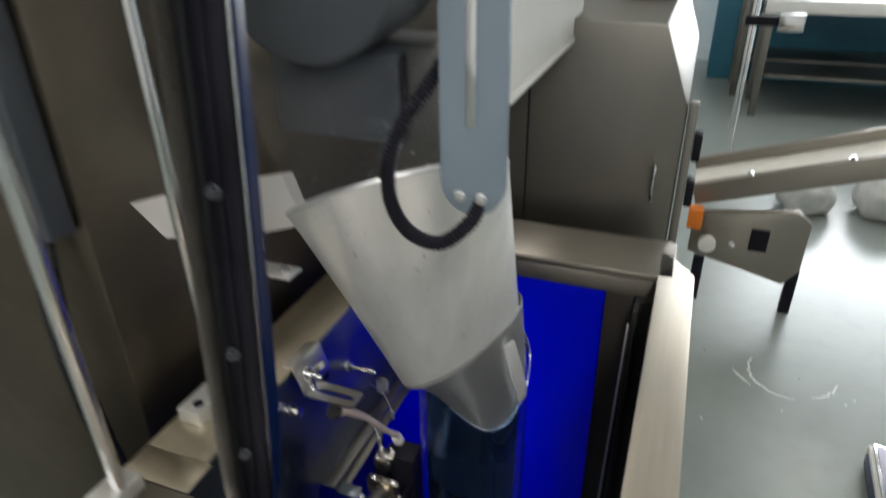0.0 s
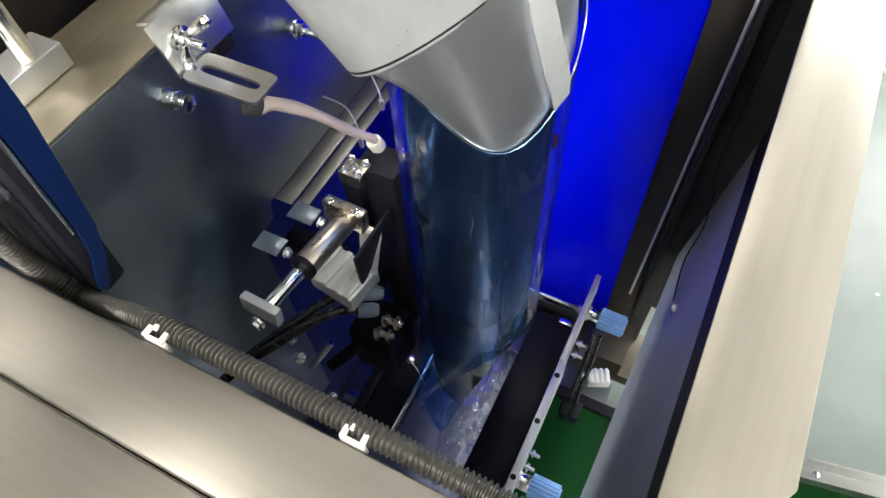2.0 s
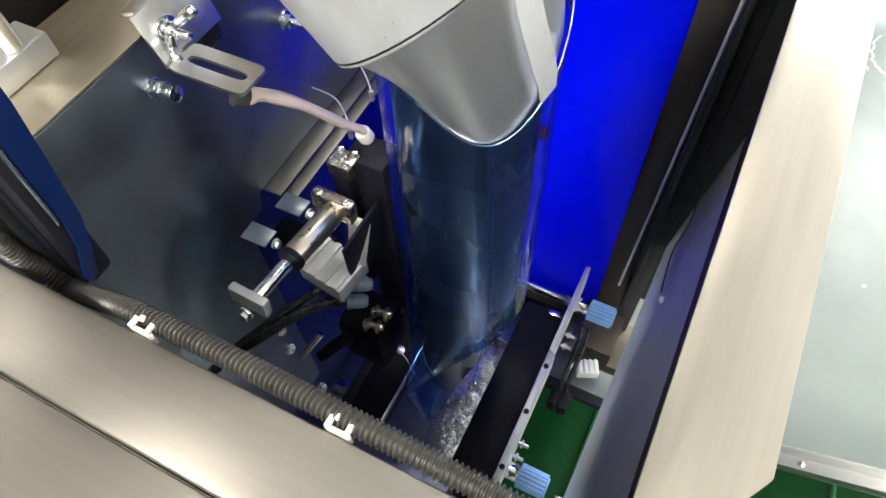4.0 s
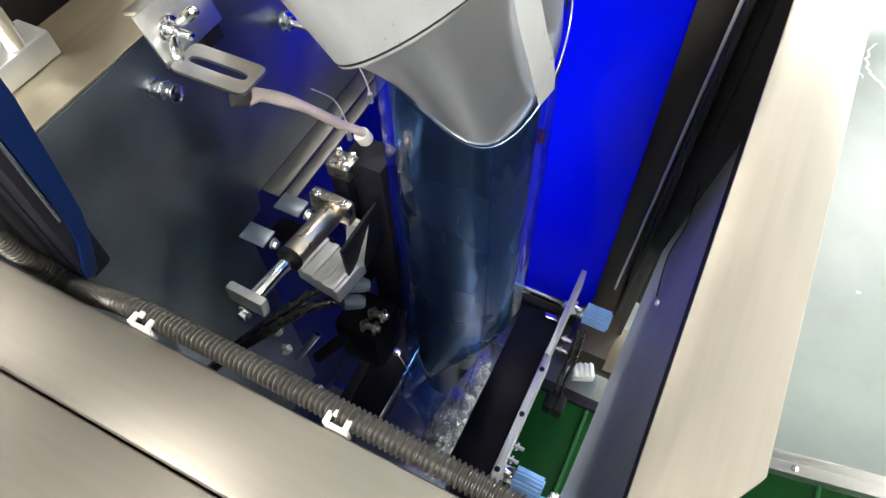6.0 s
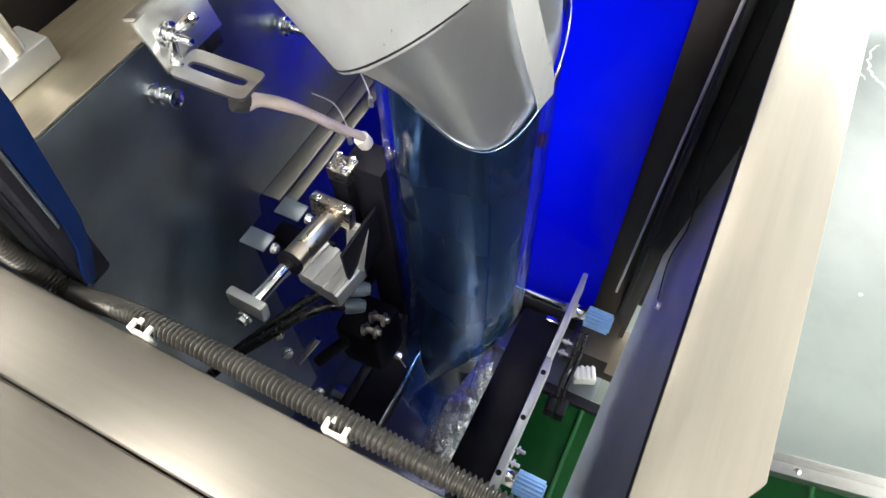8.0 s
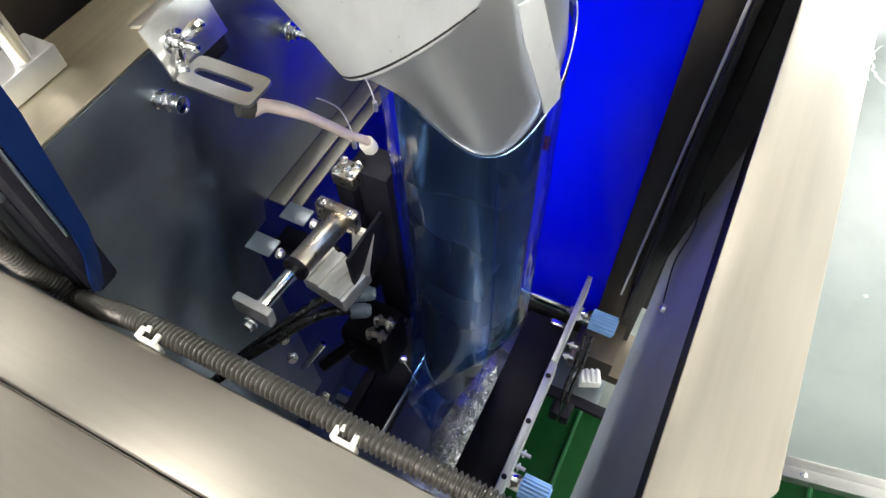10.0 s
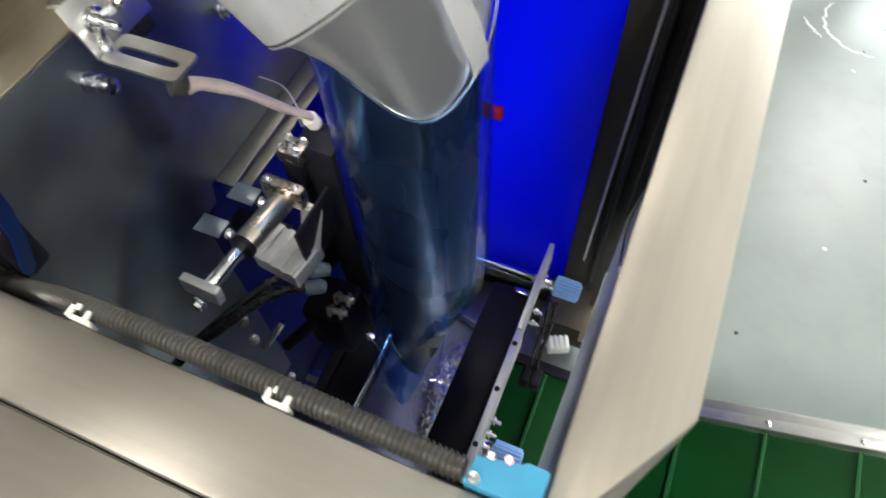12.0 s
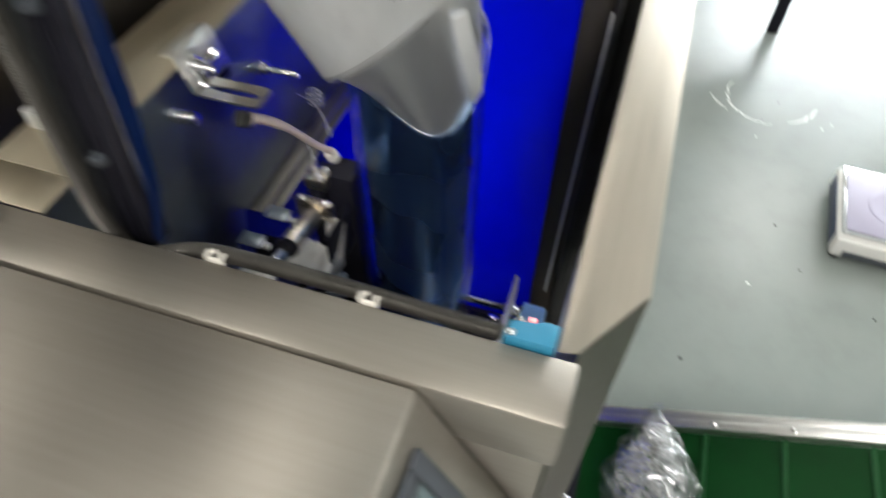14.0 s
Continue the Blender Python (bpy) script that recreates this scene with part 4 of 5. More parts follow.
    add_sweep(bm, [p.lerp(q, 0.012) for p, q in zip(base + base[:1], tops + tops[:1])], 0.0021, 8, False)
    part("joint_seam", bm, SEAM, chute, "dark joint line")
    bm = bmesh.new()
    add_sweep(bm, [Vector(p) for p in tops] + [Vector(tops[0])], 0.0028, 8, False)
    part("rolled_rim", bm, STEEL_TUBE, chute)
    # outer collar lip, standing off at the right
    bm = bmesh.new()
    rs = []
    for i in range(5):
        f = i / 4
        row = []
        for k in range(49):
            a = radians(-97 + 200 * k / 48)
            rr = TR + 0.0018 + 0.0040 * max(0.0, math.cos(a - radians(5))) ** 3
            x, y = TX + rr * math.cos(a), TY + rr * math.sin(a)
            zlow = lip_height(a) - 0.003
            row.append(bm.verts.new((x, y, zlow + (0.0028 + 0.020 * max(0.0, min(1.0, (math.degrees(a) + 12) / 30))) * f)))
        rs.append(row)
    for a_, b_ in zip(rs, rs[1:]):
        for k in range(48):
            bm.faces.new((a_[k], a_[k + 1], b_[k + 1], b_[k]))
    bmesh.ops.recalc_face_normals(bm, faces=bm.faces)
    bmesh.ops.solidify(bm, geom=list(bm.faces), thickness=0.0012)
    collar = part("collar", bm, CHROME, t, "thin steel forming collar")
    # strap across the gap, slanting round the tube
    bm = bmesh.new()
    pts = []
    for deg, z, w, off in ((-42, 1.275, 0.0085, 0.0150), (-38, 1.252, 0.0095, 0.0135), (-33, 1.228, 0.010, 0.0115), (-26, 1.200, 0.011, 0.0095), (-19, 1.172, 0.011, 0.0075), (-14, 1.150, 0.010, 0.0055)):
        a0 = radians(deg)
        q = Vector((TX + (TR + off) * math.cos(a0), TY + (TR + off) * math.sin(a0), z))
        side = Vector((-math.sin(a0), math.cos(a0), 0.25)).normalized()
        pts.append((bm.verts.new(q - side * w), bm.verts.new(q + side * w)))
    for (a_, b_), (c_, d_) in zip(pts, pts[1:]):
        bm.faces.new((a_, b_, d_, c_))
    bmesh.ops.recalc_face_normals(bm, faces=bm.faces)
    bmesh.ops.solidify(bm, geom=list(bm.faces), thickness=0.0014)
    part("strap", bm, STEEL_LIT, collar, "bent steel strap")
    return t


def film_rows(z_top, z_low, n_rows, pinch):
    """Rings of a soft film sleeve: round above, flattening to a seam along y below."""
    seg = 64
    rows = []
    for i in range(n_rows):
        f = i / (n_rows - 1)
        z = z_top + (z_low - z_top) * f
        s = max(0.0, (f - 0.55) / 0.45)
        s = s * s * (3 - 2 * s) * pinch
        rx, ry = (TR + 0.004) * (1 - s) + 0.004 * s, (TR + 0.004) * (1 + 0.30 * s)
        shift = -(TR + 0.004 - rx) * min(1.0, (1 - f) / 0.15 + 0.3)
        row = []
        for k in range(seg):
            a = 2 * math.pi * k / seg
            q = Vector((math.cos(a) * 1.3, math.sin(a) * 1.3, z * 7))
            w = 1.01 + 0.028 * f ** 0.5 * noise.noise(q * 1.6) + 0.022 * f * noise.noise(q * 5.1)
            row.append(Vector((TX + shift + rx * math.cos(a) * w + 0.004 * f * noise.noise(q * 3), TY - 0.012 * f + ry * math.sin(a) * w, z)))
        rows.append(row)
    return rows


def skin(bm, rows, close=False):
    rs = [[bm.verts.new(p) for p in row] for row in rows]
    for a, b in zip(rs, rs[1:]):
        k = len(a)
        for i in range(k):
            bm.faces.new((a[i], a[(i + 1) % k], b[(i + 1) % k], b[i]))
    return rs


def build_film():
    bm = bmesh.new()
    rows = film_rows(1.19, JAWZ + 0.015, 48, 0.88)
    for k, p in enumerate(rows[0]):
        a = 2 * math.pi * k / len(rows[0])
        p.z = lip_height(a) + 0.004
        if rows[1][k].z > p.z - 0.004:
            rows[1][k].z = p.z - 0.004
    for j in range(2, 8):
        for k, p in enumerate(rows[j]):
            p.z = min(p.z, rows[j - 1][k].z - 0.006)
    skin(bm, rows)
    f = solid("film_sleeve", bm, FILM_BLUE_LIT, "clear film sleeve around the forming tube, tinted for blue light", "plastic film")
    bm = bmesh.new()
    add_sweep(bm, smooth_path([(TX + 0.055, TY - 0.066, 1.09), (TX + 0.058, TY - 0.068, 0.9), (TX + 0.055, TY - 0.07, 0.75), (TX + 0.045, TY - 0.085, 0.62)], 8), 0.0012, 6, True, 0.3)
    part("crease", bm, FILM_BLUE_LIT, f)
    rnd = random.Random(5)
    for deg, z0, z1 in ((-24, 0.99, 0.80), (-30, 0.93, 0.83), (-42, 0.90, 0.80), (-47, 0.82, 0.73), (-70, 1.06, 0.99), (-80, 1.02, 0.97), (-60, 0.76, 0.69)):
        bm = bmesh.new()
        pts = []
        for k in range(7):
            a, z = radians(deg + rnd.uniform(-1.6, 1.6)), z0 + (z1 - z0) * k / 6
            pts.append((TX + (TR + 0.0065) * math.cos(a), TY - 0.005 + (TR + 0.0065) * math.sin(a), z))
        add_sweep(bm, smooth_path(pts, 4), lambda i: 0.0011 * math.sin(math.pi * (i + 0.5) / 25) + 0.0002, 6, True, 0.5)
        part("crease", bm, BAG_FILM, f)
    # web of film running from above into the chute
    bm = bmesh.new()
    grid = []
    for i in range(9):
        u = i / 8
        row = []
        for k in range(9):
            w = k / 8
            a = Vector((-0.30, 0.83, 1.60)).lerp(Vector((0.02, 0.83, 1.66)), w)
            b = Vector((-0.155, 0.72, 1.480)).lerp(Vector((0.085, 0.72, 1.565)), w)
            p = a.lerp(b, u)
            row.append(bm.verts.new(p + Vector((0, 0.012 * math.sin(5 * w + 2 * u), 0))))
        grid.append(row)
    for i in range(8):
        for k in range(8):
            bm.faces.new((grid[i][k], grid[i][k + 1], grid[i + 1][k + 1], grid[i + 1][k]))
    part("film_web", bm, WEB_FILM, f, "clear film web entering the chute")
    return f


def bag_width(u):
    """Half width of the bag along its length, from its narrow seal (-1) to its pointed corner (1)."""
    if u > 0:
        return max(0.02, (1 - u ** 1.35) ** 0.9)
    return max(0.13, (1 - abs(u) ** 2.0) ** 0.85)


def build_bag():
    """The bag being filled below the jaws; it is cut off, drops and rides away on the belt."""
    bm = bmesh.new()
    seg, n_rows, rows = 48, 34, []
    for i in range(n_rows):
        u = -1 + 2 * i / (n_rows - 1)
        p = bag_width(u)
        row = []
        for k in range(seg):
            a = 2 * math.pi * k / seg
            q = Vector((math.cos(a), math.sin(a), u * 3))
            w = 1 + 0.13 * noise.noise(q * 2.1) + 0.06 * noise.noise(q * 6.0)
            row.append(Vector((0.050 * p ** 0.8 * math.cos(a) * w, 0.166 * u, 0.104 * p * math.sin(a) * w)))
        rows.append(row)
    rs = skin(bm, rows)
    bm.faces.new(rs[0]), bm.faces.new(rs[-1])
    bag = solid("screw_bag", bm, BAG_FILM, "clear plastic bag, sealed along one edge, for screws", "bag")
    for s_ in (-1, 1):
        fin = bmesh.new()
        pts = [(0.0, s_ * 0.152, -0.018), (0.004, s_ * 0.180, -0.012), (-0.003, s_ * 0.182, 0.010), (0.0, s_ * 0.152, 0.018)]
        fin.faces.new([fin.verts.new(p) for p in pts])
        bmesh.ops.solidify(fin, geom=list(fin.faces), thickness=0.0006)
        part("seal_corner", fin, BAG_FILM, bag)
    return bag


def build_screws():
    """A loose heap of zinc screws that lands in the bag."""
    rnd = random.Random(11)
    bm = bmesh.new()
    made = 0
    while made < 420:
        q = Vector((rnd.uniform(-1, 1), rnd.uniform(-1, 1), rnd.uniform(-1, 1)))
        p = bag_width(q.y)
        if q.x ** 2 + q.z ** 2 > 1 or q.x ** 2 + q.z ** 2 < 0.2 or p < 0.22:
            continue
        c = Vector((0.040 * q.x * p ** 0.8, 0.135 * q.y, 0.075 * q.z * p))
        d = Vector((rnd.gauss(0, 0.6), rnd.gauss(0, 1.2), rnd.gauss(0, 1))).normalized()
        rad = Vector((q.x, 0, q.z)).normalized()
        d = (d - rad * d.dot(rad) * 0.85).normalized()
        ln = rnd.uniform(0.018, 0.032)
        add_cyl(bm, c - d * ln / 2, c + d * ln / 2, 0.0025, 0.0018, 6)
        add_cyl(bm, c + d * ln / 2, c + d * (ln / 2 + 0.0024), 0.0053, 0.0032, 8)
        made += 1
    return solid("screw_heap", bm, ZINC, "heap of shiny zinc-plated screws inside a plastic bag", "screws", kind="stuff")


# ---------------------------------------------------------------- take-away conveyor
KX, KZ, SLOPE = 0.40, 0.10, math.atan(0.477)
BY0, BY1 = 0.768, 1.045


def on_belt(s):
    """Point of the belt's surface, s metres from the knee, and the slope there."""
    if s < 0:
        return Vector((KX + s, 0, KZ)), 0.0
    return Vector((KX + s * math.cos(SLOPE), 0, KZ + s * math.sin(SLOPE))), SLOPE


RUN, INLET, TURN_R = 1.86, 0.36, 0.035


def loop_pose(u):
    """A cleat's pose u metres along the endless belt, from the inlet over the upper run and back below."""
    arc = math.pi * TURN_R
    u %= 2 * (RUN + arc)
    if u < RUN:
        p, sl = on_belt(u - INLET)
        return Matrix.Translation(p) @ Matrix.Rotation(-sl, 4, "Y")
    p1, s1 = on_belt(RUN - INLET)
    p0, s0 = on_belt(-INLET)
    if u < RUN + arc:
        a = (u - RUN) / TURN_R
        hub = p1 - Vector((-math.sin(s1), 0, math.cos(s1))) * TURN_R
        m = Matrix.Translation(hub) @ Matrix.Rotation(a - s1, 4, "Y")
        return m @ Matrix.Translation((0, 0, TURN_R))
    if u < 2 * RUN + arc:
        p, sl = on_belt(RUN - INLET - (u - RUN - arc))
        return Matrix.Translation(p) @ Matrix.Rotation(-sl, 4, "Y") @ Matrix.Translation((0, 0, -2 * TURN_R)) @ Matrix.Rotation(math.pi, 4, "Y")
    a = (u - 2 * RUN - arc) / TURN_R
    return Matrix.Translation(p0 - Vector((0, 0, TURN_R))) @ Matrix.Rotation(math.pi + a, 4, "Y") @ Matrix.Translation((0, 0, TURN_R))


def build_conveyor():
    c = thing("takeaway_conveyor", "inclined take-away conveyor with a green cleated belt and steel rails", "conveyor", (0.7, 0.9, 0))
    length = 1.5
    bm = bmesh.new()
    for y0, y1 in ((BY0, BY1), ):
        # upper run; the return run lies below it
        pts = [on_belt(s)[0] for s in (-0.36, -0.05, 0.0, 0.05, length)]
        prev = None
        for p in pts:
            row = [bm.verts.new((p.x, y0, p.z)), bm.verts.new((p.x, y1, p.z)), bm.verts.new((p.x + 0.002, y1, p.z - 0.004)), bm.verts.new((p.x + 0.002, y0, p.z - 0.004))]
            if prev:
                for i in range(4):
                    bm.faces.new((prev[i], prev[(i + 1) % 4], row[(i + 1) % 4], row[i]))
            prev = row
    belt = part("belt", bm, BELT, c, "glossy dark green belt")
    # black sheet added over part of the belt's inlet
    box_part("inlet_tray", (0.295, 0.378, BY0 + 0.002, BY1 - 0.002, KZ + 0.0165, KZ + 0.0185), BLACK, c, "thin black sheet over the belt's inlet", 0.0006)
    cleats = []
    for k in range(25):
        bm = bmesh.new()
        add_box(bm, -0.004, 0.004, BY0 + 0.004, BY1 - 0.004, 0.0005, 0.016, 0.0015)
        cleats.append(part("cleat", bm, BELT_CLEAT, c))
    inc = Matrix.Translation((KX, 0, KZ)) @ Matrix.Rotation(-SLOPE, 4, "Y")
    for y0, y1, lip in ((BY1 + 0.002, BY1 + 0.026, 1), (BY0 - 0.026, BY0 - 0.002, -1)):
        bm = bmesh.new()
        add_box(bm, -0.03, length, y0, y1, -0.06, 0.020, 0.0015, inc)
        rail = part("rail", bm, RAIL, c, "bright folded steel side rail")
        if lip > 0:
            bm = bmesh.new()
            add_box(bm, -0.02, length, y1, y1 + 0.020, -0.075, 0.018, 0.0015, inc)
            part("rail_lip", bm, RAIL, rail)
        for s in (0.27, 0.43, 0.62, 0.80, 1.0):
            bolt(inc @ Vector((s, (y0 + y1) / 2, 0.0205)), (-math.sin(SLOPE), 0, math.cos(SLOPE)), 0.005, rail, CHROME, False, "screw")
        bm = bmesh.new()
        add_box(bm, KX - 0.36, KX - 0.031, y0, y1, KZ - 0.05, KZ + 0.010, 0.0015)
        part("rail_inlet", bm, BLACK, rail)
    # bearing housing beside the inlet: a sloping cover sheet with studs and a folded tab
    bm = bmesh.new()
    add_prism(bm, [(-0.13, 0.59), (-0.06, 0.54), (0.47, 0.56), (0.455, 0.655), (0.375, 0.704), (0.31, 0.722), (0.16, 0.7375), (-0.13, 0.7375)], -0.014, -0.011, inc, 0.0008)
    box = part("side_housing", bm, HOUSING, c, "bent satin steel bearing housing")
    box_part("housing_edge", (-0.13, 0.16, 0.7378, 0.7405, -0.02, -0.009), BLACK, box, bevel=0.0005, m=inc)
    bm = bmesh.new()
    add_box(bm, -0.128, 0.004, 0.632, 0.728, -0.0105, 0.004, 0.004, inc)
    part("folded_tab", bm, HOUSING, box, "raised folded steel tab")
    up = Vector((-math.sin(SLOPE), 0, math.cos(SLOPE)))
    for sx, y, hexagon in ((-0.062, 0.690, False), (0.046, 0.680, False), (0.146, 0.716, True), (0.186, 0.655, True), (0.125, 0.728, False)):
        base = inc @ Vector((sx, y, 0.004 if sx < 0 else -0.011))
        bm = bmesh.new()
        add_cyl(bm, base, base + up * 0.022, 0.0038, None, 12, 0.0006)
        add_cyl(bm, base + up * 0.001, base + up * 0.007, 0.0085, None, 6 if hexagon else 16, 0.0006)
        part("adjuster_bolt", bm, CHROME if hexagon else STEEL_BROWN, box)
    mt = inc @ pose(0.285, 0.672, -0.0105, 0, 0, -14)
    bm = bmesh.new()
    for d in ((-0.045, 0.045, 0.016, 0.024), (-0.045, 0.045, -0.024, -0.016), (-0.045, -0.036, -0.0155, 0.0155), (0.036, 0.045, -0.0155, 0.0155)):
        add_box(bm, *d, 0, 0.005, 0.001, mt)
    slot = part("slot_frame", bm, STEEL_BROWN, box, "brown-tinted steel slot frame")
    box_part("slot_floor", (-0.0355, 0.0355, -0.0155, 0.0155, 0.0002, 0.0012), BLACK, slot, bevel=0.0003, m=mt)
    for k in (-0.012, 0.010):
        bolt(mt @ Vector((k, 0.0, 0.004)), up, 0.006, slot, CHROME)
    # legs
    for y in (BY0 - 0.03, BY1 + 0.03):
        for s in (0.45, 1.35):
            p, sl = on_belt(s)
            box_part("leg", (p.x - 0.02, p.x + 0.02, y - 0.012, y + 0.012, 0.0, p.z - 0.055), RAIL, c, bevel=0.003)
    return c, cleats


def build_scale():
    s = thing("bench_scale", "white and navy bench scale with a lilac pan on floor", "scale", (1.16, 2.04, 0))
    m = pose(1.18, 2.05, 0, 0, 0, -4)
    body = box_part("body", (-0.165, 0.165, -0.175, 0.175, 0.018, 0.092), OFF_WHITE, s, bevel=0.010, m=m)
    box_part("side_panel", (-0.1685, -0.1655, -0.14, 0.14, 0.030, 0.082), NAVY, body, bevel=0.001, m=m)
    box_part("side_panel", (-0.13, 0.13, -0.1785, -0.1755, 0.026, 0.05), GREY_PLASTIC, body, bevel=0.001, m=m)
    pan = box_part("pan_rim", (-0.155, 0.155, -0.150, 0.165, 0.094, 0.106), CHROME, s, "bright pan rim", 0.004, m)
    box_part("pan", (-0.145, 0.145, -0.140, 0.155, 0.1065, 0.1105), LILAC, pan, "lilac covered pan", 0.0015, m)
    bm = bmesh.new()
    add_lathe(bm, [(0.085, 0.1106), (0.083, 0.1120), (0.076, 0.1124), (0.070, 0.1118), (0.002, 0.1116)], m, 40)
    part("pan_boss", bm, LILAC, pan, "round pressed boss")
    for x in (-0.14, 0.14):
        for y in (-0.15, 0.15):
            p = m @ Vector((x, y, 0))
            rod_part("foot", (p.x, p.y, 0), (p.x, p.y, 0.0185), 0.014, RUBBER, s)


# ---------------------------------------------------------------- feeder over the chute
def build_feeder():
    f = thing("vibratory_feeder", "slate-grey feeder drive hanging over the chute on a bracket", "feeder", (-0.1, 0.9, 1.5))
    bm = bmesh.new()
    add_box(bm, -0.255, -0.075, 0.86, 1.02, 1.515, 1.628, 0.006)
    body = part("drive_box", bm, GREY_PLASTIC, f, "dark grey drive box")
    box_part("seam", (-0.0745, -0.0705, 0.862, 1.018, 1.517, 1.626), BLACK, body, bevel=0.001)
    box_part("side_box", (-0.070, -0.018, 0.87, 1.01, 1.52, 1.635), STEEL_CAB, f, "grey steel side box", 0.004)
    bm = bmesh.new()
    add_cyl(bm, (-0.165, 0.80, 1.735), (-0.165, 0.96, 1.745), 0.118, None, 48, 0.010)
    bowl = part("bowl", bm, GREY_PLASTIC, f, "round slate-grey drive cover")
    bm = bmesh.new()
    add_cyl(bm, (-0.165, 0.7985, 1.735), (-0.165, 0.793, 1.735), 0.03, None, 20, 0.002)
    part("badge", bm, WHITE, bowl)
    # hanging bracket plate with a round end
    bm = bmesh.new()
    out = [(-0.027, 0.40), (-0.027, 0.0)] + [(0.027 * math.cos(a), 0.027 * math.sin(a)) for a in (math.pi + math.pi * k / 12 for k in range(1, 12))] + [(0.027, 0.0), (0.027, 0.40)]
    mt = Matrix.Translation((0.100, 0.618, 1.582)) @ Matrix.Rotation(radians(90), 4, "X")
    add_prism(bm, out, -0.004, 0.004, mt, 0.0012)
    arm = part("hanger_plate", bm, BLUE_GREY, f, "blue-grey hanging bracket plate")
    box_part("hanger_slot", (0.095, 0.103, 0.6125, 0.6135, 1.63, 1.75), CHROME, arm, bevel=0.0004)
    for x in (0.09, 0.108):
        bolt((x, 0.613, 1.572), (0, -1, 0), 0.004, arm, CHROME, False, "screw")
    # corrugated cable loop below the plate
    path = smooth_path([(0.075, 0.70, 1.70), (0.055, 0.655, 1.66), (0.034, 0.622, 1.62), (0.028, 0.607, 1.575), (0.044, 0.603, 1.540), (0.074, 0.604, 1.530), (0.098, 0.612, 1.548), (0.106, 0.618, 1.566)], 16)
    bm = bmesh.new()
    add_sweep(bm, resample(path, 0.0013), lambda i: 0.0068 if i % 3 else 0.0056, 12)
    part("cable_loop", bm, BLACK, f, "black corrugated cable loop")
    # cross bar that carries the feeder
    bm = bmesh.new()
    add_box(bm, -0.75, 0.16, 0.90, 0.98, 1.80, 1.86, 0.004)
    part("cross_bar", bm, STEEL_CAB, f)
    # pale film-guide wing
    bm = bmesh.new()
    pts = [(-0.372, 0.698, 1.462), (-0.30, 0.74, 1.478), (-0.20, 0.80, 1.488), (-0.165, 0.78, 1.43), (-0.22, 0.74, 1.425), (-0.33, 0.70, 1.42)]
    bm.faces.new([bm.verts.new(p) for p in pts])
    bmesh.ops.solidify(bm, geom=list(bm.faces), thickness=0.002)
    part("film_wing", bm, OFF_WHITE, f, "pale folded film-guide wing")


def build_left_cabinet():
    """Tall cabinet wall that carries the feeder, behind the left of the table."""
    c = thing("tall_cabinet", "tall brownish stainless cabinet behind the machine's table", "cabinet", (-0.7, 1.6, 0))
    box_part("body", (-1.25, -0.20, 1.415, 1.62, 0, 2.3), STEEL_CAB, c, "stainless cabinet body", 0.006)
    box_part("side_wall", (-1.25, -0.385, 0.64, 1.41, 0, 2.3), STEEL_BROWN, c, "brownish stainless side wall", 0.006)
    bm = bmesh.new()
    add_box(bm, -0.384, -0.29, 0.88, 0.92, 1.262, 1.266, 0.001)
    add_box(bm, -0.384, -0.380, 0.83, 0.95, 1.266, 1.40, 0.001)
    shelf = part("wall_bracket", bm, ALU, c, "pale folded bracket on the wall")
    bolt((-0.31, 0.90, 1.266), (0, 0, 1), 0.007, shelf, CHROME)
    box_part("grey_panel", (-0.44, -0.395, 0.60, 0.636, 1.45, 2.1), GREY_PLASTIC, c, bevel=0.003)
    for k in range(2):
        bm = bmesh.new()
        add_sweep(bm, smooth_path([(-0.43 - 0.03 * k, 0.63, 1.5), (-0.42 - 0.03 * k, 0.60, 1.3), (-0.40 - 0.03 * k, 0.60, 1.1), (-0.42, 0.63, 0.9)], 10), 0.006, 10)
        part("cable", bm, BLACK_GLOSS, c, "black cable")


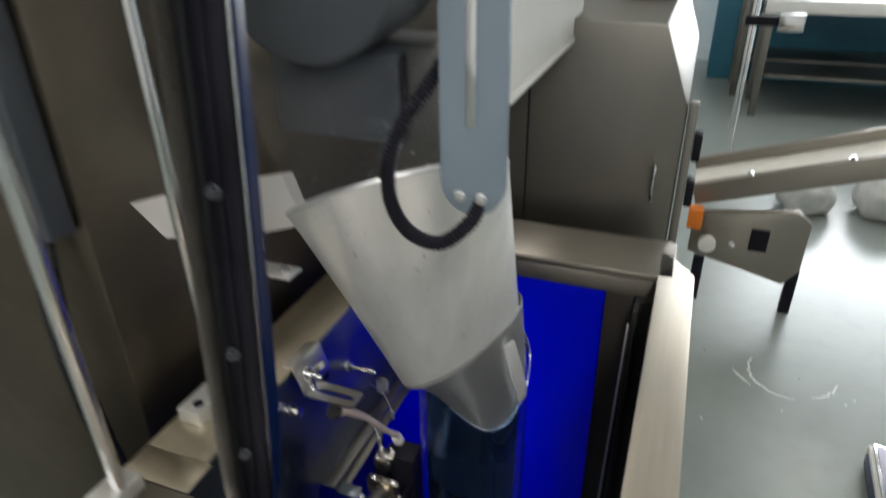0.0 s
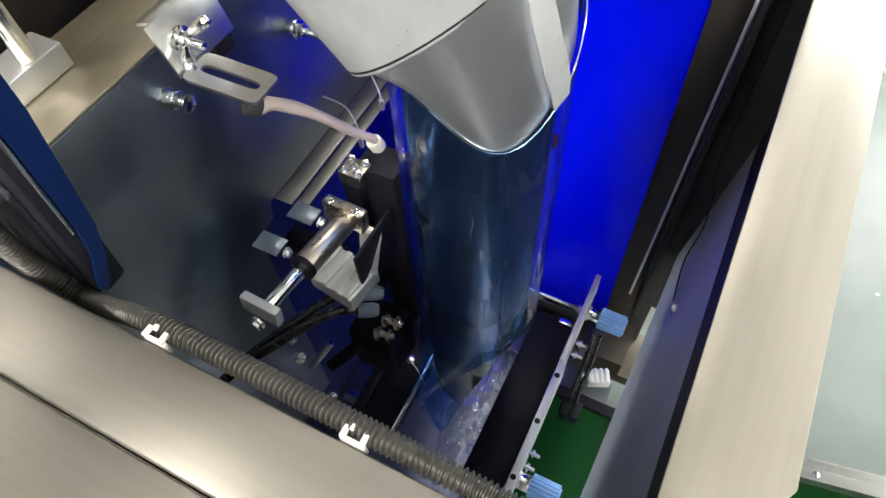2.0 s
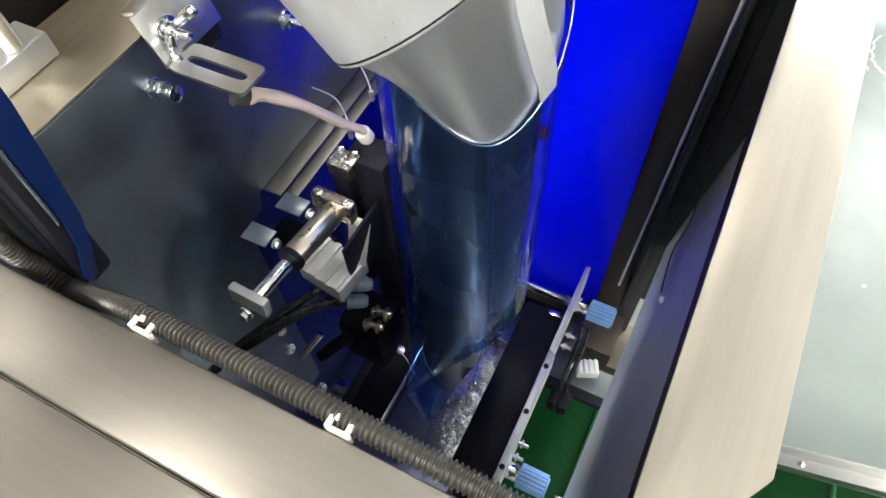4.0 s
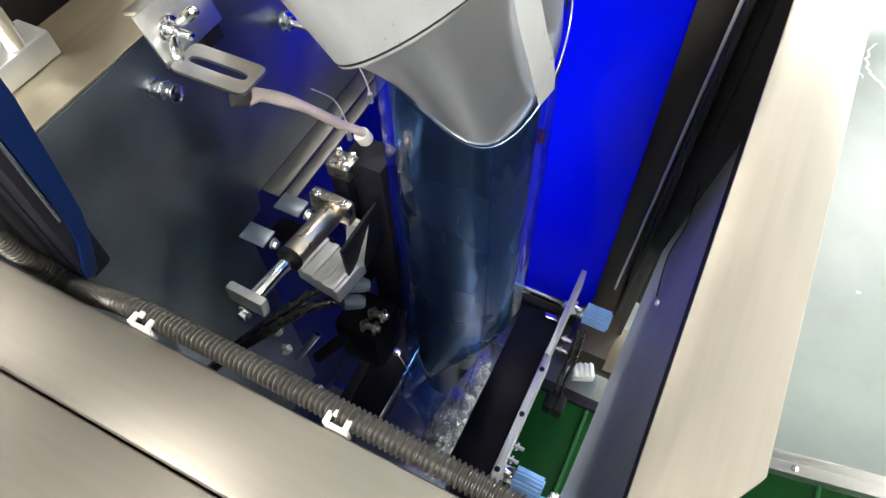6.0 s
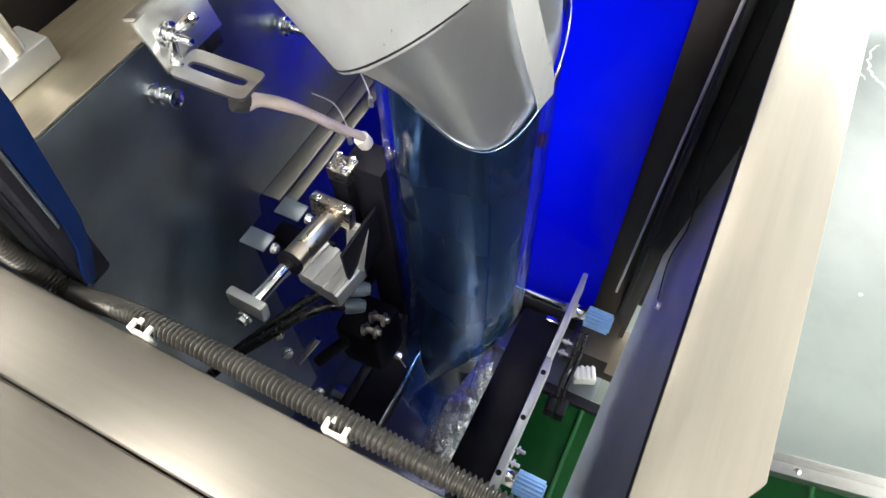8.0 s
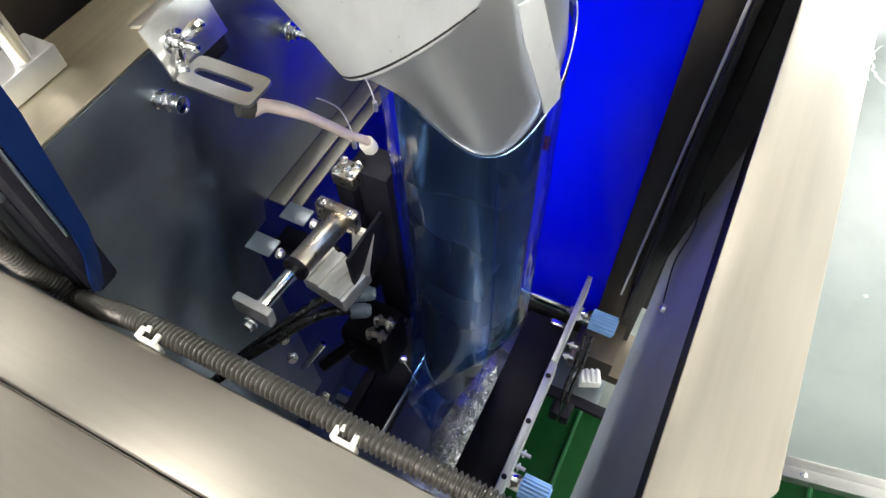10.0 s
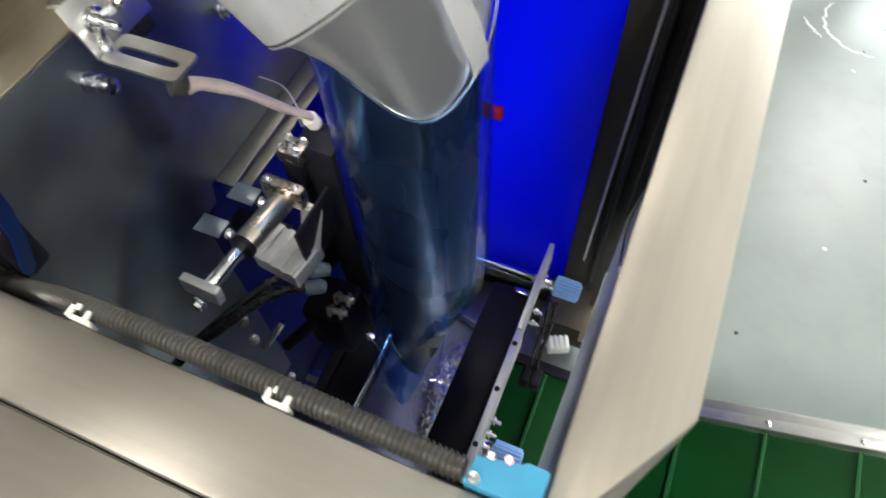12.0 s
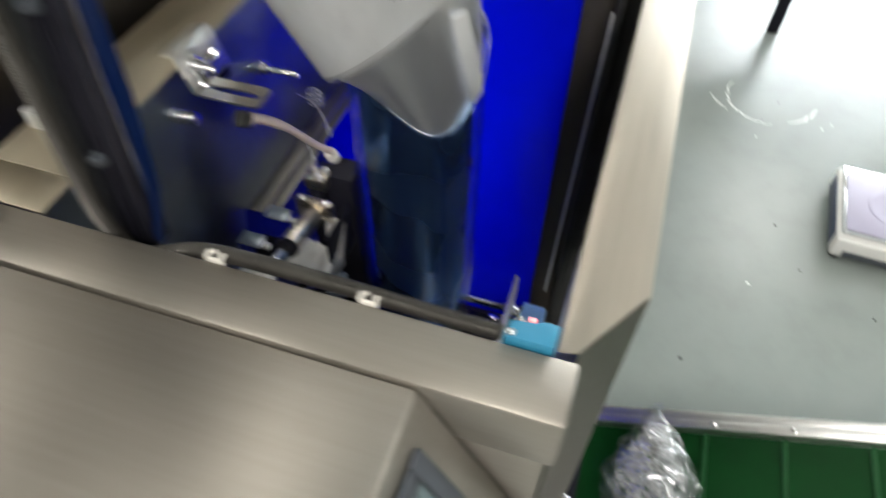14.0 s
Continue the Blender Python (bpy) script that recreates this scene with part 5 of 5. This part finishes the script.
# ---------------------------------------------------------------- things behind
def build_rear_cabinet():
    c = thing("machine_cabinet", "large plain grey steel cabinet of the next machine", "cabinet", (-0.2, 1.9, 0))
    bm = bmesh.new()
    prof = [(-0.19, 0.0), (-0.19, 1.58), (0.196, 1.575), (0.255, 1.42), (0.255, 0.0)]
    a = [bm.verts.new((x, 1.50, z)) for x, z in prof]
    b = [bm.verts.new((x, 2.3, z)) for x, z in prof]
    k = len(prof)
    bm.faces.new(a[::-1]), bm.faces.new(b)
    for i in range(k):
        bm.faces.new((a[i], a[(i + 1) % k], b[(i + 1) % k], b[i]))
    bmesh.ops.bevel(bm, geom=list(bm.edges), offset=0.006, segments=2, affect="EDGES", profile=0.5)
    body = part("body", bm, STEEL_CAB, c, "satin grey steel housing")
    box_part("panel_joint", (-0.068, -0.063, 1.4965, 1.4995, 0.05, 1.56), SEAM, c, "dark joint between the front sheets", 0.0006)
    box_part("side_post", (0.2575, 0.275, 1.495, 1.53, 0, 1.43), STEEL_CAB, c, bevel=0.003)
    for z in (1.34, 1.24):
        box_part("hinge", (0.276, 0.292, 1.49, 1.53, z - 0.028, z + 0.028), BLACK, c, bevel=0.003)
    bm = bmesh.new()
    add_sweep(bm, smooth_path([(0.21, 1.4985, 1.22), (0.21, 1.478, 1.225), (0.21, 1.474, 1.26), (0.21, 1.478, 1.295), (0.21, 1.4985, 1.30)], 6), 0.004, 10)
    part("handle", bm, CHROME, c, "small bright handle")
    box_part("light_panel", (0.012, 0.018, 1.02, 1.595, 1.545, 2.2), OFF_WHITE, c, "pale translucent guard panel", 0.002)
    box_part("panel_trim", (0.010, 0.022, 1.02, 1.56, 1.531, 1.544), OFF_WHITE, c, bevel=0.003)
    box_part("rear_box", (0.06, 0.24, 1.85, 2.05, 1.60, 1.70), OFF_WHITE, c, bevel=0.01)


def build_rear_conveyor():
    c = thing("rear_conveyor", "stainless inclined conveyor with a drive housing standing on the floor", "conveyor", (0.7, 3.3, 0))
    bm = bmesh.new()
    add_prism(bm, [(0.36, 0.27), (0.36, 0.47), (0.80, 0.53), (0.86, 0.48), (0.86, 0.24), (0.80, 0.16)], 0, 0.05, Matrix.Translation((0, 3.22, 0)) @ Matrix.Rotation(radians(90), 4, "X"), 0.004)
    body = part("drive_housing", bm, STEEL, c, "stainless drive housing")
    box_part("socket", (0.62, 0.70, 3.155, 3.168, 0.32, 0.43), BLACK, body, bevel=0.004)
    bolt((0.55, 3.168, 0.33), (0, -1, 0), 0.012, body)
    bolt((0.45, 3.168, 0.30), (0, -1, 0), 0.014, body)
    inc = Matrix.Translation((0.36, 3.2, 0.50)) @ Matrix.Rotation(radians(-17), 4, "Y")
    for y0, y1 in ((0.0, 0.04), (0.36, 0.40)):
        bm = bmesh.new()
        add_box(bm, 0, 2.6, y0, y1, 0, 0.10, 0.003, inc)
        part("rail", bm, STEEL, c, "bright steel rail")
    bm = bmesh.new()
    add_box(bm, 0, 2.6, 0.042, 0.358, 0.02, 0.05, 0.002, inc)
    part("belt", bm, WHITE, c, "pale belt")
    for k in range(6):
        bolt(inc @ Vector((0.25 + 0.4 * k, 0.02, 0.103)), (0, 0, 1), 0.012, c, CHROME)
    bm = bmesh.new()
    add_box(bm, 0.335, 0.40, 3.09, 3.16, 0.42, 0.52, 0.008)
    part("stop_switch", bm, ORANGE, c, "orange switch box")
    rod_part("knob", (0.44, 3.165, 0.33), (0.44, 3.13, 0.33), 0.04, OFF_WHITE, c)
    for x in (0.42, 0.84):
        box_part("leg", (x - 0.025, x + 0.025, 3.18, 3.21, 0.0, 0.24), BLACK, c, bevel=0.004)
    for x in (1.8, 2.5):
        for y in (3.22, 3.58):
            box_part("leg", (x - 0.025, x + 0.025, y - 0.02, y + 0.02, 0.0, 0.46 + (x - 0.36) * 0.3), STEEL, c, bevel=0.004)


def build_far_machines():
    for k, (x0, x1, y, zt) in enumerate(((0.75, 2.9, 6.6, 1.0), (0.6, 3.3, 7.3, 1.1))):
        t = thing("work_table", "long grey steel work table with white edge boards", "table", ((x0 + x1) / 2, y + 0.3, 0), "tables at the far side")
        box_part("tabletop", (x0, x1, y, y + 0.7, zt - 0.06, zt), STEEL_CAB, t, bevel=0.01)
        box_part("edge_board", (x0, x1, y - 0.03, y - 0.002, zt - 0.09, zt + 0.02), OFF_WHITE, t, "white edge board", 0.006)
        box_part("shelf", (x0 + 0.1, x1 - 0.1, y + 0.05, y + 0.65, 0.35, 0.38), STEEL_CAB, t, bevel=0.006)
        for lx in (x0 + 0.06, x1 - 0.06):
            for ly in (y + 0.05, y + 0.65):
                box_part("leg", (lx - 0.03, lx + 0.03, ly - 0.03, ly + 0.03, 0, zt - 0.061), STEEL_CAB, t, bevel=0.004)
    for x, y in ((1.05, 4.55), (1.5, 4.6)):
        bm = bmesh.new()
        vs = bmesh.ops.create_icosphere(bm, subdivisions=4, radius=1)["verts"]
        for v in vs:
            q = v.co * 1.7 + Vector((x, y, 0))
            v.co *= 1 + 0.16 * noise.noise(q) + 0.06 * noise.noise(q * 3)
            v.co = Vector((v.co.x * 0.17, v.co.y * 0.2, max(v.co.z, -0.72) * 0.17))
        place(bm, vs, Matrix.Translation((x, y, 0.1225)))
        solid("sack", bm, CLOUDY_BAG, "cloudy white plastic sack standing on the floor", "sack", "sacks on the floor")
    cr = thing("crate", "blue plastic crate standing on the floor", "crate", (1.95, 4.5, 0))
    box_part("floor", (1.78, 2.14, 4.36, 4.66, 0, 0.01), BLUE_CRATE, cr)
    for d in ((1.78, 2.14, 4.345, 4.359), (1.78, 2.14, 4.661, 4.675), (1.765, 1.779, 4.36, 4.66), (2.141, 2.155, 4.36, 4.66)):
        box_part("side", (*d, 0, 0.2), BLUE_CRATE, cr, bevel=0.003)
    sm = thing("sealing_stand", "slim steel stand with black clamps beside a cabinet", "stand", (0.5, 4.64, 0))
    box_part("base", (0.46, 0.64, 4.55, 4.73, 0, 0.02), STEEL, sm, bevel=0.004)
    rod_part("column", (0.55, 4.64, 0.02), (0.55, 4.64, 1.45), 0.022, CHROME, sm)
    for z in (1.1, 1.3):
        bm = bmesh.new()
        add_box(bm, 0.50, 0.80, 4.61, 4.67, z, z + 0.06, 0.008, None)
        arm = part("clamp_arm", bm, BLACK, sm)
        box_part("clamp_jaw", (0.68, 0.82, 4.58, 4.605, z - 0.02, z + 0.08), CHROME, arm, bevel=0.004)
    tm = thing("teal_machine", "teal painted machine with white trims at the far wall", "machine", (2.2, 8.0, 0))
    box_part("body", (0.4, 4.4, 8.05, 8.6, 0, 1.35), TEAL, tm, bevel=0.02)
    box_part("trim", (0.4, 4.4, 8.035, 8.049, 1.12, 1.2), OFF_WHITE, tm, bevel=0.004)


# ---------------------------------------------------------------- build all
build_room()
build_ceiling_lamps()
machine = build_machine()
build_console(machine)
build_guides(machine)
build_left_fittings(machine)
build_back_seal(machine)
jaw_right, jaw_left = build_jaws(machine)
build_tube()
build_film()
bag = build_bag()
screws = build_screws()
conveyor, cleats = build_conveyor()
build_scale()
build_feeder()
build_left_cabinet()
build_rear_cabinet()
build_rear_conveyor()
build_far_machines()


def motions():
    # jaws close once, from 10.6 to 11.5 s
    for ob, d in ((jaw_right, -0.085), (jaw_left, 0.070)):
        walk(ob, [(0, pose(0, 0, 0)), (10.5, pose(0, 0, 0)), (10.6, pose(d * 0.12, 0, 0)), (10.7, pose(d * 0.45, 0, 0)), (10.8, pose(d, 0, 0)), (10.9, pose(d, 0, 0)), (11.4, pose(d, 0, 0)), (11.5, pose(d * 0.75, 0, 0)), (11.6, pose(d * 0.35, 0, 0)), (11.75, pose(0, 0, 0)), (11.9, pose(0, 0, 0)), (14, pose(0, 0, 0))])
    # the bag hangs, is cut off, drops to the belt and rides away
    hang = (TX - 0.004, TY - 0.022, 0.262)
    ride = [(12.0, 0.02), (12.15, 0.115), (12.3, 0.225), (12.5, 0.308), (12.8, 0.347), (13.0, 0.374), (13.2, 0.40), (13.5, 0.437), (13.8, 0.485), (14.0, 0.515)]

    def belt_pose(x):
        p, sl = on_belt((x - KX) / math.cos(SLOPE) if x > KX else x - KX)
        tip = math.degrees(min(SLOPE, max(0.0, (x - 0.33) / 0.14 * SLOPE)))
        return Matrix.Translation((x, 0.905, p.z + 0.054)) @ Matrix.Rotation(radians(-tip), 4, "Y") @ Matrix.Rotation(radians(90), 4, "Y")

    rows = [(11.45, pose(*hang)), (11.6, pose(hang[0], hang[1], 0.256)), (11.75, pose(hang[0] + 0.005, hang[1], 0.215, 0, 25, 0)), (11.88, pose(hang[0] + 0.010, hang[1], 0.17, 0, 60, 0))] + [(t, belt_pose(x)) for t, x in ride]
    walk(bag, [(0, pose(*hang)), (11.2, pose(*hang))] + rows)
    over = (-0.026, 0.795, 1.384, 118, 0, 0)
    spin = [Matrix.Rotation(radians(a), 4, "Y") for a in (84, 60, 35, 12)]
    fall = [(0, pose(*over) @ spin[0]), (2.35, pose(*over) @ spin[0]), (2.45, pose(TX, TY, 1.18, 95, 0, 0) @ spin[1]), (2.55, pose(TX + 0.004, TY, 0.92, 85, 0, 0) @ spin[2]), (2.65, pose(TX + 0.01, TY, 0.56, 50, 0, 0) @ spin[3])]
    walk(screws, fall + [(2.74, pose(*hang)), (2.9, pose(*hang)), (11.2, pose(*hang))] + rows)
    # the belt's cleats travel round with it
    total = 2 * (RUN + math.pi * TURN_R)
    for k, ob in enumerate(cleats):
        u0 = INLET + 0.133 + total / len(cleats) * k
        walk(ob, [(0.2 * i, loop_pose(u0 + BELT_SPEED * (0.2 * i - 13.2))) for i in range(71)])


motions()
